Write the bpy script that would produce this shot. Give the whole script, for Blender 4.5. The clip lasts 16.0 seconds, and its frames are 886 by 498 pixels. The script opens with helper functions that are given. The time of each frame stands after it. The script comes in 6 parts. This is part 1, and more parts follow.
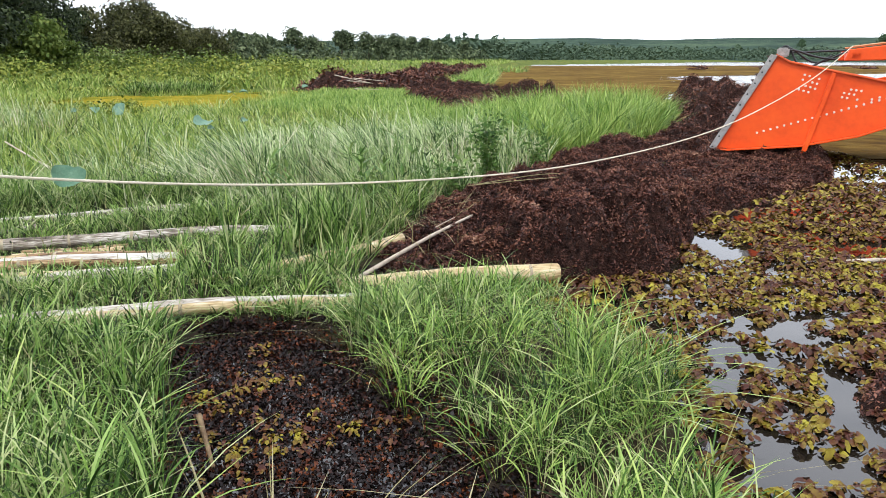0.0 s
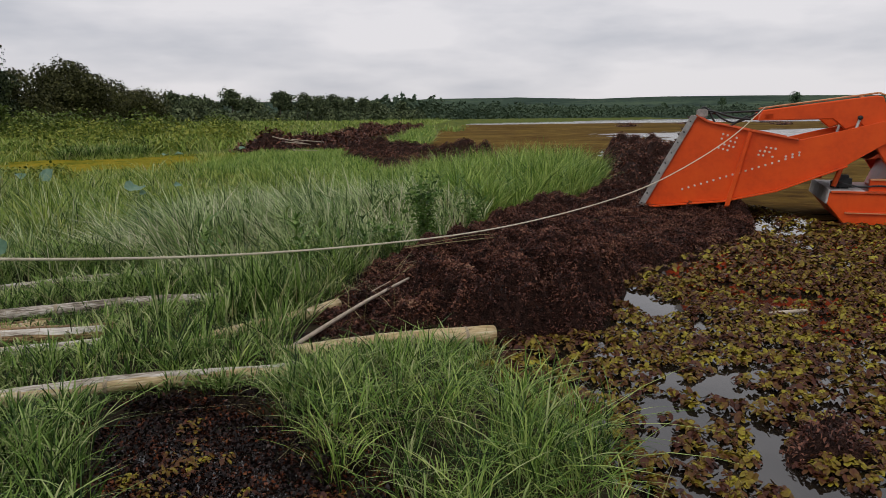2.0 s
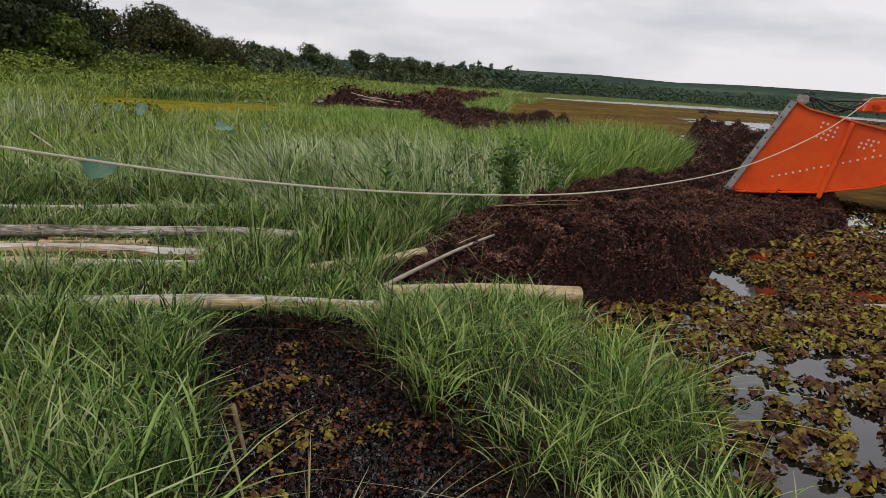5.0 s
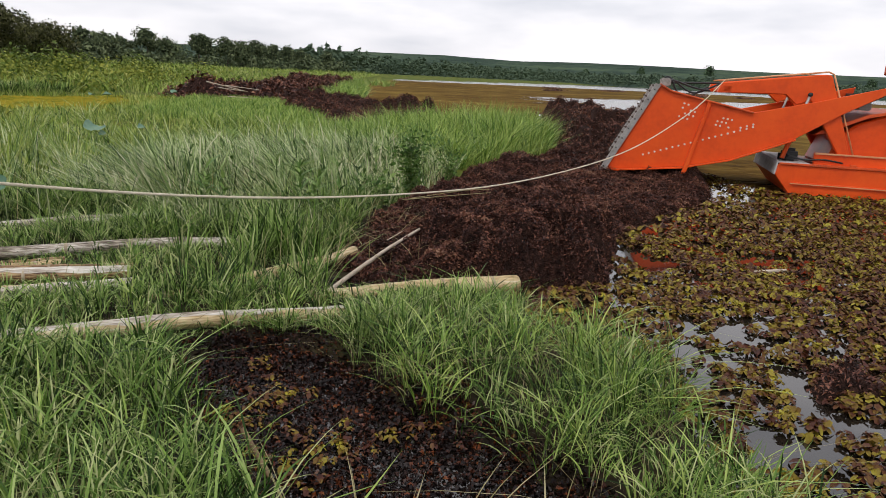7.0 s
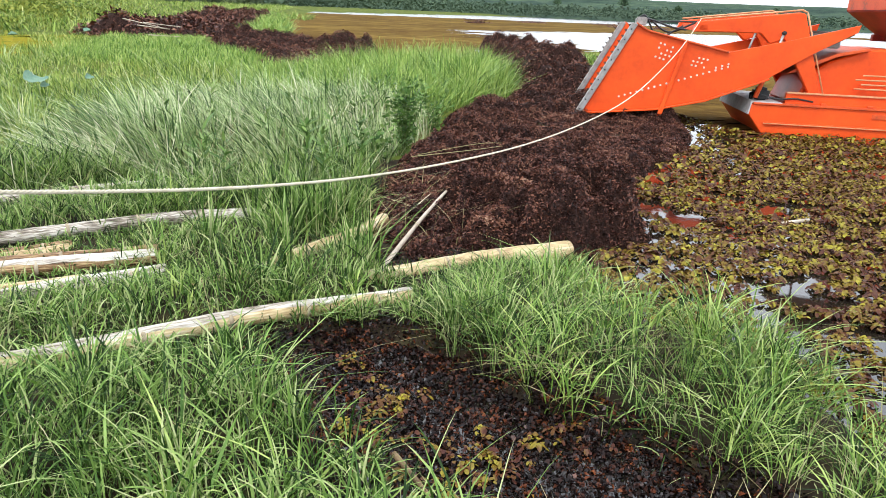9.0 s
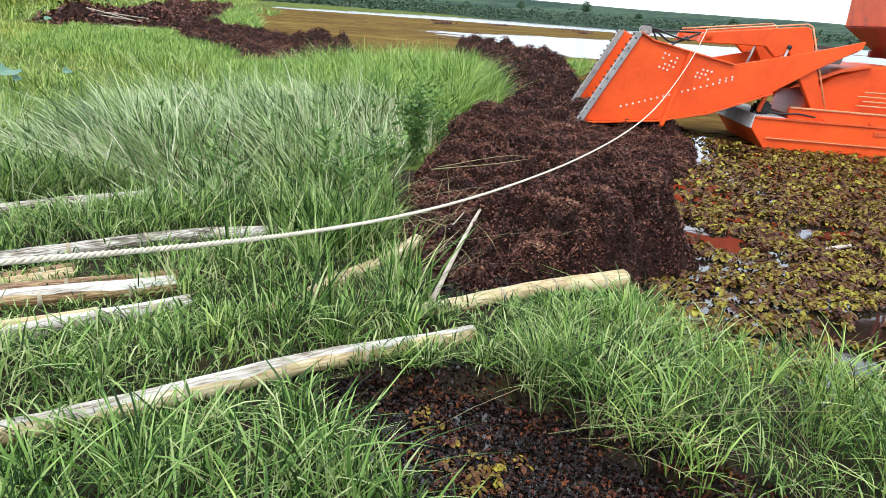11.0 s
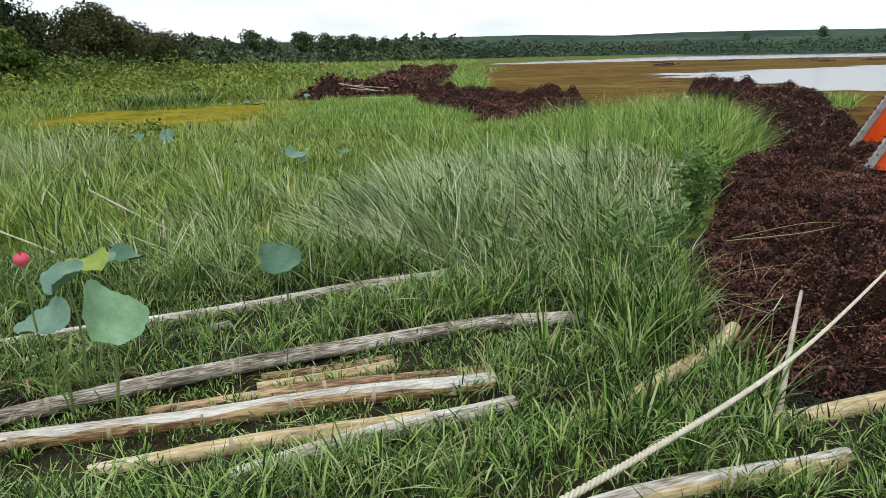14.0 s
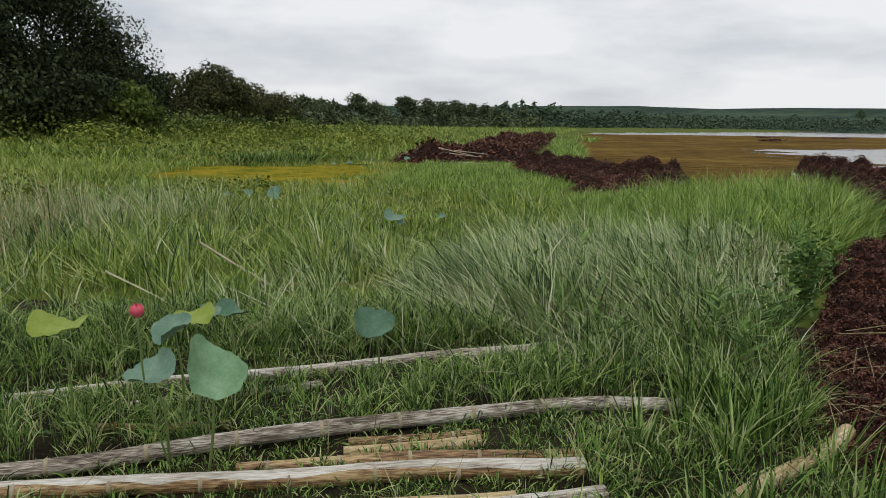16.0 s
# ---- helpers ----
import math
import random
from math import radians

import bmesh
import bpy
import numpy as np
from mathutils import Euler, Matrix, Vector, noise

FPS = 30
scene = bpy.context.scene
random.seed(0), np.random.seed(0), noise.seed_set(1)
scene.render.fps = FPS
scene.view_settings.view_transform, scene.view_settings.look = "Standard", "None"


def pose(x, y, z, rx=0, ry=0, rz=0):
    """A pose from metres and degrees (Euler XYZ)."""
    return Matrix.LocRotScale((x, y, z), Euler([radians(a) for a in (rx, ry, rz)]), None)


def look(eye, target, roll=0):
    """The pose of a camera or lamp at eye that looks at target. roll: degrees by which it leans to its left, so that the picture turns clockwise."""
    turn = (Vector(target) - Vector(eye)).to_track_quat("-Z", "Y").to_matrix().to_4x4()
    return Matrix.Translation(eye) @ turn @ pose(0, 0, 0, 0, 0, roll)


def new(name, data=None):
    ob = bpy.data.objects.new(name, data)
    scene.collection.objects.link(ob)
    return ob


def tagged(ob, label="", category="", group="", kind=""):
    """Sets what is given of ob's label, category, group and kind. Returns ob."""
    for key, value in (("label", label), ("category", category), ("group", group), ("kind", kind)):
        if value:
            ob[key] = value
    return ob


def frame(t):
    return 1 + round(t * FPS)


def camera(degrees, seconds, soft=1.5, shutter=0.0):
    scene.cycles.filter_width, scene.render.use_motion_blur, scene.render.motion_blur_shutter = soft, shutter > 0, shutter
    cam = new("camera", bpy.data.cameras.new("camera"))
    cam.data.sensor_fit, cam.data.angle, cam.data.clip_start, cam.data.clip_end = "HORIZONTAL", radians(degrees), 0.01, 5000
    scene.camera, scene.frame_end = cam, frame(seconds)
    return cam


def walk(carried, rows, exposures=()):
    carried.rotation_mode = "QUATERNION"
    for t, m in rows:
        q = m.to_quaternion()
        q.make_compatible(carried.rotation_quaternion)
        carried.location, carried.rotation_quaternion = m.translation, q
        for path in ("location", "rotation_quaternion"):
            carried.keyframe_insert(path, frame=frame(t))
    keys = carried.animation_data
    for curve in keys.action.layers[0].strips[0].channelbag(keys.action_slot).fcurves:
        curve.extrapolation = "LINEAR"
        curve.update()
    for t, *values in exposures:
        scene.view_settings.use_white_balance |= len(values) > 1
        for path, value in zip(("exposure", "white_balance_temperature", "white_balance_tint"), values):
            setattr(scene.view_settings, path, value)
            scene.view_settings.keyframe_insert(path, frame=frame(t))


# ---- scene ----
cam = camera(62.9, 16.0, soft=0.6)
PATH = [
    (0, (-1.198, 0.123, 1.666), (-1.215, 2.057, 1.157), 0.1),
    (0.5, (-1.171, 0.104, 1.68), (-1.174, 2.057, 1.249), 0.0),
    (1, (-1.141, 0.102, 1.69), (-1.092, 2.054, 1.258), -0.3),
    (1.5, (-1.153, 0.114, 1.71), (-1.074, 2.075, 1.322), -0.6),
    (2, (-1.144, 0.113, 1.726), (-1.001, 2.076, 1.369), -0.4),
    (2.5, (-1.138, 0.112, 1.757), (-1.006, 2.08, 1.422), -0.9),
    (3, (-1.158, 0.14, 1.749), (-1.078, 2.112, 1.428), -0.5),
    (3.5, (-1.188, 0.146, 1.724), (-1.183, 2.115, 1.375), -0.5),
    (4, (-1.184, 0.114, 1.68), (-1.197, 2.073, 1.276), 2.2),
    (4.2, (-1.21, 0.095, 1.61), (-1.258, 2.05, 1.175), 3.8),
    (6.3, (-1.713, -0.016, 1.59), (-1.439, 1.916, 1.15), 4.9),
    (6.5, (-1.77, -0.031, 1.603), (-1.403, 1.879, 1.137), 5.6),
    (7, (-2.023, 0.015, 1.693), (-1.657, 1.926, 1.227), 2.9),
    (7.5, (-2.253, 0.032, 1.774), (-1.552, 1.848, 1.313), 3.7),
    (8, (-2.54, 0.164, 1.785), (-2.043, 2.028, 1.26), 2.1),
    (8.5, (-2.713, 0.418, 1.801), (-2.227, 2.242, 1.14), 2.5),
    (9, (-2.882, 0.638, 1.797), (-2.313, 2.45, 1.172), 2.6),
    (9.2, (-2.969, 0.7, 1.852), (-2.364, 2.519, 1.28), 0.3),
    (11.3, (-3.48, 1.422, 1.781), (-2.816, 3.201, 1.154), 5.3),
    (11.5, (-3.586, 1.472, 1.879), (-3.083, 3.292, 1.22), 1.7),
    (12, (-3.579, 1.597, 1.905), (-3.312, 3.428, 1.146), 0.5),
    (12.5, (-3.594, 1.715, 1.906), (-3.386, 3.556, 1.152), -0.6),
    (13, (-3.709, 1.779, 1.933), (-3.359, 3.637, 1.281), 0.4),
    (13.5, (-3.858, 1.79, 1.955), (-3.578, 3.699, 1.429), -1.1),
    (14, (-3.849, 1.792, 1.96), (-3.747, 3.722, 1.447), -1.0),
    (14.5, (-3.857, 1.807, 1.977), (-3.804, 3.74, 1.47), -0.4),
    (15, (-3.863, 1.809, 1.976), (-3.933, 3.746, 1.48), -0.1),
    (15.5, (-3.892, 1.816, 1.985), (-4.047, 3.755, 1.524), 1.0),
    (16, (-3.89, 1.808, 2.019), (-4.034, 3.773, 1.676), 0.9),
]
walk(cam, [(t, look(eye, target, roll)) for t, eye, target, roll in PATH],
     [(0, 0.2, 6050, 12), (0.5, -0.35, 6350, 14), (1, -0.62, 6500, 15), (1.5, -0.92, 6500, 15), (2, -1.18, 6500, 15), (3.5, -1.45, 6500, 15), (4, -1.29, 6500, 15), (4.2, -1.15, 6500, 15),
      (6.3, -0.95, 6500, 15), (7, -0.67, 6500, 15), (8, -0.62, 6500, 15), (8.5, 0.22, 6500, 15), (9, 0.36, 6050, 10),
      (11.3, 0.27, 5800, 8), (12.5, 0.12, 5700, 7), (13.2, 0.17, 5750, 8), (13.6, -0.08, 5850, 8), (14.0, -0.45, 6100, 8), (14.5, -0.55, 6250, 8), (15.2, -0.5, 6400, 10), (15.6, -0.58, 6400, 10), (16, -1.0, 6400, 10)])

# exposure follows the clip's automatic gain
# ---- world and sun ----
world = bpy.data.worlds.new("sky")
scene.world = world
world.use_nodes = True
wn, wl = world.node_tree.nodes, world.node_tree.links
wn.clear()
w_out = wn.new("ShaderNodeOutputWorld")
w_mix = wn.new("ShaderNodeMixShader")
w_sky = wn.new("ShaderNodeTexSky")
w_sky.sky_type, w_sky.sun_disc = "NISHITA", False
w_sky.sun_elevation, w_sky.sun_rotation = radians(58), radians(20)
w_bg1 = wn.new("ShaderNodeBackground")
w_bg1.inputs["Strength"].default_value = 0.12
w_bg2 = wn.new("ShaderNodeBackground")
w_bg2.inputs["Strength"].default_value = 1.0
w_co = wn.new("ShaderNodeTexCoord")
w_sep = wn.new("ShaderNodeSeparateXYZ")
w_map = wn.new("ShaderNodeMapping")
w_map.inputs["Scale"].default_value = (1.0, 1.0, 4.0)
w_noise = wn.new("ShaderNodeTexNoise")
w_noise.inputs["Scale"].default_value = 3.4
w_noise.inputs["Detail"].default_value = 7
w_noise.inputs["Roughness"].default_value = 0.5
w_ramp = wn.new("ShaderNodeValToRGB")
w_ramp.color_ramp.elements[0].position, w_ramp.color_ramp.elements[0].color = 0.36, (0.60, 0.63, 0.67, 1)
w_ramp.color_ramp.elements[1].position, w_ramp.color_ramp.elements[1].color = 0.60, (0.88, 0.885, 0.89, 1)
w_grad = wn.new("ShaderNodeMapRange")
w_grad.inputs["From Min"].default_value, w_grad.inputs["From Max"].default_value = 0.0, 0.55
w_grad.inputs["To Min"].default_value, w_grad.inputs["To Max"].default_value = 1.98, 2.15
w_mul = wn.new("ShaderNodeVectorMath")
w_mul.operation = "SCALE"
wl.new(w_co.outputs["Generated"], w_sep.inputs[0])
wl.new(w_co.outputs["Generated"], w_map.inputs["Vector"])
wl.new(w_map.outputs[0], w_noise.inputs["Vector"])
wl.new(w_noise.outputs["Fac"], w_ramp.inputs[0])
wl.new(w_sep.outputs["Z"], w_grad.inputs["Value"])
wl.new(w_ramp.outputs[0], w_mul.inputs[0])
wl.new(w_grad.outputs[0], w_mul.inputs["Scale"])
wl.new(w_mul.outputs[0], w_bg2.inputs["Color"])
wl.new(w_sky.outputs[0], w_bg1.inputs["Color"])
w_mix.inputs[0].default_value = 0.92
wl.new(w_bg1.outputs[0], w_mix.inputs[1])
wl.new(w_bg2.outputs[0], w_mix.inputs[2])
wl.new(w_mix.outputs[0], w_out.inputs["Surface"])

sun = new("sun", bpy.data.lights.new("sun", "SUN"))
sun.data.energy, sun.data.angle, sun.data.color = 1.5, radians(14), (1.0, 0.97, 0.92)
sun.matrix_world = look((-8, -14, 30), (0, 4, 0))


# ---- materials ----
def material(name, stops, scale=4.0, detail=6, rough=0.6, bump=0.3, bump_scale=None, metal=0.0, island=0.0,
             fine=0.0, spec=0.4, trans=0.0, stretch=(1, 1, 1), obj=False, hue=0.0, dist=0.01):
    """A noise-driven surface. stops: (position, colour). island: how far each loose piece differs. trans: light let through."""
    m = bpy.data.materials.new(name)
    m.use_nodes = True
    n, l = m.node_tree.nodes, m.node_tree.links
    b = n["Principled BSDF"]
    co = n.new("ShaderNodeTexCoord")
    mp = n.new("ShaderNodeMapping")
    mp.inputs["Scale"].default_value = stretch
    l.new(co.outputs["Object"], mp.inputs["Vector"])
    nz = n.new("ShaderNodeTexNoise")
    nz.inputs["Scale"].default_value, nz.inputs["Detail"].default_value = scale, detail
    nz.inputs["Roughness"].default_value = 0.6
    l.new(mp.outputs[0], nz.inputs["Vector"])
    fac = nz.outputs["Fac"]
    if island:
        geo = n.new("ShaderNodeNewGeometry")
        if obj:
            geo = n.new("ShaderNodeObjectInfo")
        mr = n.new("ShaderNodeMapRange")
        mr.inputs["To Min"].default_value, mr.inputs["To Max"].default_value = -island, island
        l.new(geo.outputs["Random" if obj else "Random Per Island"], mr.inputs["Value"])
        add = n.new("ShaderNodeMath")
        l.new(fac, add.inputs[0])
        l.new(mr.outputs[0], add.inputs[1])
        fac = add.outputs[0]
    if fine:
        nf = n.new("ShaderNodeTexNoise")
        nf.inputs["Scale"].default_value, nf.inputs["Detail"].default_value = scale * 9, 4
        l.new(mp.outputs[0], nf.inputs["Vector"])
        ms = n.new("ShaderNodeMapRange")
        ms.inputs["To Min"].default_value, ms.inputs["To Max"].default_value = -fine, fine
        l.new(nf.outputs["Fac"], ms.inputs["Value"])
        ad = n.new("ShaderNodeMath")
        l.new(fac, ad.inputs[0])
        l.new(ms.outputs[0], ad.inputs[1])
        fac = ad.outputs[0]
    rp = n.new("ShaderNodeValToRGB")
    els = rp.color_ramp.elements
    while len(els) < len(stops):
        els.new(0.5)
    for e, (p, c) in zip(els, stops):
        e.position, e.color = p, (*c, 1)
    l.new(fac, rp.inputs[0])
    l.new(rp.outputs[0], b.inputs["Base Color"])
    b.inputs["Roughness"].default_value, b.inputs["Metallic"].default_value = rough, metal
    b.inputs["Specular IOR Level"].default_value = spec
    if bump:
        nb = n.new("ShaderNodeTexNoise")
        nb.inputs["Scale"].default_value, nb.inputs["Detail"].default_value = bump_scale or scale * 4, 5
        l.new(mp.outputs[0], nb.inputs["Vector"])
        bp = n.new("ShaderNodeBump")
        bp.inputs["Strength"].default_value, bp.inputs["Distance"].default_value = bump, dist
        l.new(nb.outputs["Fac"], bp.inputs["Height"])
        l.new(bp.outputs[0], b.inputs["Normal"])
    if trans:
        tr = n.new("ShaderNodeBsdfTranslucent")
        mx = n.new("ShaderNodeMixShader")
        mx.inputs[0].default_value = trans
        l.new(rp.outputs[0], tr.inputs["Color"])
        l.new(b.outputs[0], mx.inputs[1])
        l.new(tr.outputs[0], mx.inputs[2])
        l.new(mx.outputs[0], n["Material Output"].inputs["Surface"])
    return m


M_soil = material("wet_soil", [(0.3, (0.012, 0.009, 0.006)), (0.5, (0.026, 0.019, 0.011)), (0.7, (0.05, 0.042, 0.018))], 3, rough=0.85, bump=0.6, fine=0.2, spec=0.1)
M_meadow = material("meadow_ground", [(0.3, (0.05, 0.075, 0.014)), (0.5, (0.09, 0.12, 0.022)), (0.7, (0.15, 0.15, 0.03))], 0.6, rough=0.95, bump=0.6, fine=0.3, spec=0.05)
M_grass = material("fresh_grass", [(0.14, (0.016, 0.040, 0.007)), (0.36, (0.077, 0.152, 0.028)), (0.57, (0.166, 0.274, 0.055)), (0.81, (0.305, 0.425, 0.122)), (0.98, (0.46, 0.50, 0.23))], 1.4, rough=0.5, bump=0, island=0.54, trans=0.22, spec=0.15)
M_grass_bright = material("bright_grass", [(0.12, (0.055, 0.125, 0.016)), (0.45, (0.19, 0.32, 0.050)), (0.85, (0.42, 0.51, 0.14))], 1.0, rough=0.45, bump=0, island=0.44, trans=0.2, spec=0.25)
M_grass_silver = material("silver_grass", [(0.12, (0.03, 0.065, 0.016)), (0.34, (0.14, 0.23, 0.07)), (0.58, (0.32, 0.42, 0.155)), (0.82, (0.51, 0.58, 0.30)), (0.97, (0.66, 0.63, 0.44))], 1.0, rough=0.5, bump=0, island=0.48, trans=0.14, spec=0.16)
M_grass_dry = material("dry_grass", [(0.2, (0.22, 0.20, 0.07)), (0.6, (0.38, 0.33, 0.16)), (0.9, (0.5, 0.44, 0.26))], 1.0, rough=0.6, bump=0, island=0.3, trans=0.2)
M_meadow_grass = material("meadow_grass", [(0.12, (0.065, 0.125, 0.020)), (0.42, (0.20, 0.290, 0.050)), (0.7, (0.34, 0.43, 0.095)), (0.97, (0.50, 0.51, 0.20))], 0.35, rough=0.6, bump=0, island=0.46, trans=0.2, spec=0.15)
M_weed_dark = material("rotting_weed", [(0.16, (0.005, 0.003, 0.003)), (0.34, (0.034, 0.013, 0.010)), (0.50, (0.118, 0.046, 0.033)), (0.68, (0.245, 0.105, 0.063)), (0.90, (0.42, 0.275, 0.175))], 2.6, rough=0.42, bump=0.3, island=0.17, fine=0.22, dist=0.03, spec=0.18)
M_weed_mat = material("weed_heap", [(0.3, (0.007, 0.004, 0.003)), (0.52, (0.034, 0.016, 0.012)), (0.75, (0.11, 0.052, 0.036))], 22, rough=0.8, bump=1.0, fine=0.3, dist=0.04, spec=0.1)
M_weed_float = material("floating_weed", [(0.16, (0.012, 0.005, 0.003)), (0.36, (0.070, 0.018, 0.009)), (0.47, (0.11, 0.046, 0.011)), (0.58, (0.18, 0.125, 0.012)), (0.73, (0.31, 0.265, 0.022)), (0.92, (0.46, 0.42, 0.05))], 6.5, detail=3, rough=0.5, bump=0.2, island=0.14, fine=0.1, trans=0.06, spec=0.25)
M_weed_puddle = material("puddle_weed", [(0.15, (0.005, 0.003, 0.003)), (0.55, (0.016, 0.009, 0.008)), (0.72, (0.055, 0.018, 0.010)), (0.85, (0.17, 0.046, 0.015)), (0.94, (0.22, 0.08, 0.016)), (1.0, (0.30, 0.24, 0.03))], 7.0, rough=0.32, bump=0.2, island=0.30, trans=0.05, spec=0.2)
M_mat_far = material("weed_carpet", [(0.28, (0.058, 0.032, 0.009)), (0.5, (0.122, 0.072, 0.017)), (0.72, (0.20, 0.138, 0.032))], 0.12, detail=10, rough=1.0, bump=0.5, bump_scale=5, fine=0.35, stretch=(0.6, 1, 1), dist=0.08, spec=0.02, island=0.07)
M_duckweed = material("duckweed", [(0.3, (0.10, 0.11, 0.008)), (0.5, (0.20, 0.18, 0.014)), (0.7, (0.30, 0.22, 0.020))], 0.7, rough=1.0, bump=0.4, fine=0.5, dist=0.04, spec=0.02, island=0.08)
M_bamboo = material("pale_bamboo", [(0.22, (0.20, 0.12, 0.05)), (0.42, (0.42, 0.30, 0.14)), (0.60, (0.60, 0.47, 0.26)), (0.8, (0.78, 0.70, 0.52))], 3.5, rough=0.42, bump=0.2, fine=0.45, stretch=(0.3, 2.6, 2.6), island=0.05)
M_bamboo_grey = material("weathered_bamboo", [(0.28, (0.045, 0.033, 0.023)), (0.42, (0.16, 0.125, 0.09)), (0.55, (0.35, 0.30, 0.24)), (0.70, (0.66, 0.62, 0.54))], 4.5, rough=0.65, bump=0.3, fine=0.5, stretch=(0.3, 3, 3), island=0.05)
M_bamboo_brown = material("brown_bamboo", [(0.28, (0.05, 0.025, 0.012)), (0.46, (0.22, 0.12, 0.05)), (0.68, (0.50, 0.36, 0.18))], 4.0, rough=0.6, bump=0.3, fine=0.5, stretch=(0.3, 3, 3))
M_skin = material("bleached_skin", [(0.28, (0.16, 0.12, 0.08)), (0.44, (0.42, 0.37, 0.30)), (0.68, (0.72, 0.69, 0.62))], 5.0, rough=0.6, bump=0.3, fine=0.4, stretch=(0.25, 3, 3))
M_node = material("bamboo_node", [(0.3, (0.26, 0.20, 0.12)), (0.7, (0.50, 0.42, 0.29))], 12, rough=0.7, bump=0.3)
M_pith = material("bamboo_cut", [(0.3, (0.10, 0.06, 0.03)), (0.7, (0.28, 0.19, 0.10))], 14, rough=0.8, bump=0.3)
M_stick = material("bleached_stick", [(0.3, (0.34, 0.27, 0.20)), (0.7, (0.58, 0.50, 0.40))], 9, rough=0.75, bump=0.3)
M_rope = material("pale_rope", [(0.3, (0.50, 0.44, 0.32)), (0.7, (0.72, 0.66, 0.52))], 30, rough=0.8, bump=0.4)
M_orange = material("orange_paint", [(0.2, (0.62, 0.058, 0.007)), (0.5, (0.80, 0.088, 0.009)), (0.8, (0.88, 0.115, 0.012))], 1.6, rough=0.42, bump=0.06, fine=0.14, spec=0.3)
M_orange_worn = material("worn_orange_paint", [(0.25, (0.20, 0.07, 0.03)), (0.42, (0.62, 0.08, 0.015)), (0.8, (0.78, 0.12, 0.02))], 3.2, rough=0.5, bump=0.12, fine=0.2)
M_red = material("red_paint", [(0.3, (0.17, 0.020, 0.012)), (0.7, (0.30, 0.034, 0.018))], 2.5, rough=0.5, bump=0.1, fine=0.15)
M_belt = material("dark_belt", [(0.3, (0.05, 0.035, 0.03)), (0.7, (0.13, 0.09, 0.07))], 8, rough=0.7, bump=0.2, fine=0.2, spec=0.2)
M_steel = material("grey_steel", [(0.3, (0.24, 0.22, 0.20)), (0.7, (0.46, 0.44, 0.41))], 8, rough=0.5, bump=0.15, metal=0.4, fine=0.2)
M_bow = material("scuffed_grey_paint", [(0.3, (0.40, 0.36, 0.34)), (0.7, (0.62, 0.59, 0.57))], 5, rough=0.6, bump=0.15, fine=0.2)
M_hose = material("black_rubber", [(0.3, (0.012, 0.012, 0.013)), (0.7, (0.03, 0.03, 0.03))], 9, rough=0.5, bump=0.1)
M_pale = material("pale_pipe", [(0.3, (0.60, 0.24, 0.09)), (0.7, (0.78, 0.42, 0.22))], 9, rough=0.45, bump=0.05)
M_sign = material("white_sign_sheet", [(0.3, (0.72, 0.76, 0.78)), (0.7, (0.82, 0.85, 0.86))], 1.5, rough=0.5, bump=0)
M_sign_blue = material("pale_blue_print", [(0.3, (0.42, 0.60, 0.72)), (0.7, (0.55, 0.70, 0.78))], 2, rough=0.5, bump=0)
M_ink_red = material("red_print", [(0.3, (0.6, 0.08, 0.10)), (0.7, (0.66, 0.10, 0.12))], 6, rough=0.5, bump=0)
M_ink_grey = material("grey_print", [(0.3, (0.25, 0.28, 0.30)), (0.7, (0.33, 0.36, 0.38))], 6, rough=0.5, bump=0)
M_seat = material("grey_vinyl", [(0.3, (0.05, 0.055, 0.06)), (0.7, (0.13, 0.14, 0.15))], 6, rough=0.5, bump=0.1)
M_bolt = material("white_fittings", [(0.3, (0.6, 0.5, 0.4)), (0.7, (0.8, 0.74, 0.66))], 20, rough=0.5, bump=0)
M_lotus = material("lotus_leaf", [(0.2, (0.11, 0.22, 0.10)), (0.5, (0.19, 0.33, 0.17)), (0.8, (0.29, 0.43, 0.26))], 7, rough=0.55, bump=0.5, trans=0.08, fine=0.2, spec=0.25)
M_lotus_blue = material("bluish_lotus_leaf", [(0.2, (0.08, 0.16, 0.115)), (0.5, (0.14, 0.24, 0.165)), (0.8, (0.24, 0.34, 0.24))], 7, rough=0.55, bump=0.5, trans=0.05, fine=0.2, spec=0.25)
M_lotus_dark = material("dark_lotus_leaf", [(0.2, (0.04, 0.11, 0.07)), (0.5, (0.085, 0.165, 0.10)), (0.8, (0.15, 0.25, 0.16))], 7, rough=0.55, bump=0.5, fine=0.2, spec=0.2)
M_lotus_lime = material("lime_lotus_leaf", [(0.2, (0.18, 0.26, 0.03)), (0.5, (0.28, 0.36, 0.06)), (0.8, (0.38, 0.44, 0.12))], 7, rough=0.55, bump=0.5, trans=0.2, fine=0.2, spec=0.25)
M_petal = material("pink_petal", [(0.3, (0.70, 0.07, 0.12)), (0.7, (0.82, 0.16, 0.22))], 8, rough=0.5, bump=0, trans=0.2)
M_stem = material("green_stem", [(0.3, (0.10, 0.15, 0.04)), (0.7, (0.18, 0.24, 0.07))], 9, rough=0.5, bump=0.1)
M_shrub = material("shrub_leaf", [(0.15, (0.035, 0.08, 0.018)), (0.5, (0.10, 0.19, 0.04)), (0.85, (0.23, 0.33, 0.09))], 2, rough=0.5, bump=0, island=0.3, trans=0.2, spec=0.18)
M_herb = material("herb_leaf", [(0.22, (0.035, 0.065, 0.012)), (0.46, (0.13, 0.175, 0.026)), (0.78, (0.32, 0.33, 0.065))], 0.3, rough=0.6, bump=0, island=0.22, trans=0.1, spec=0.1)
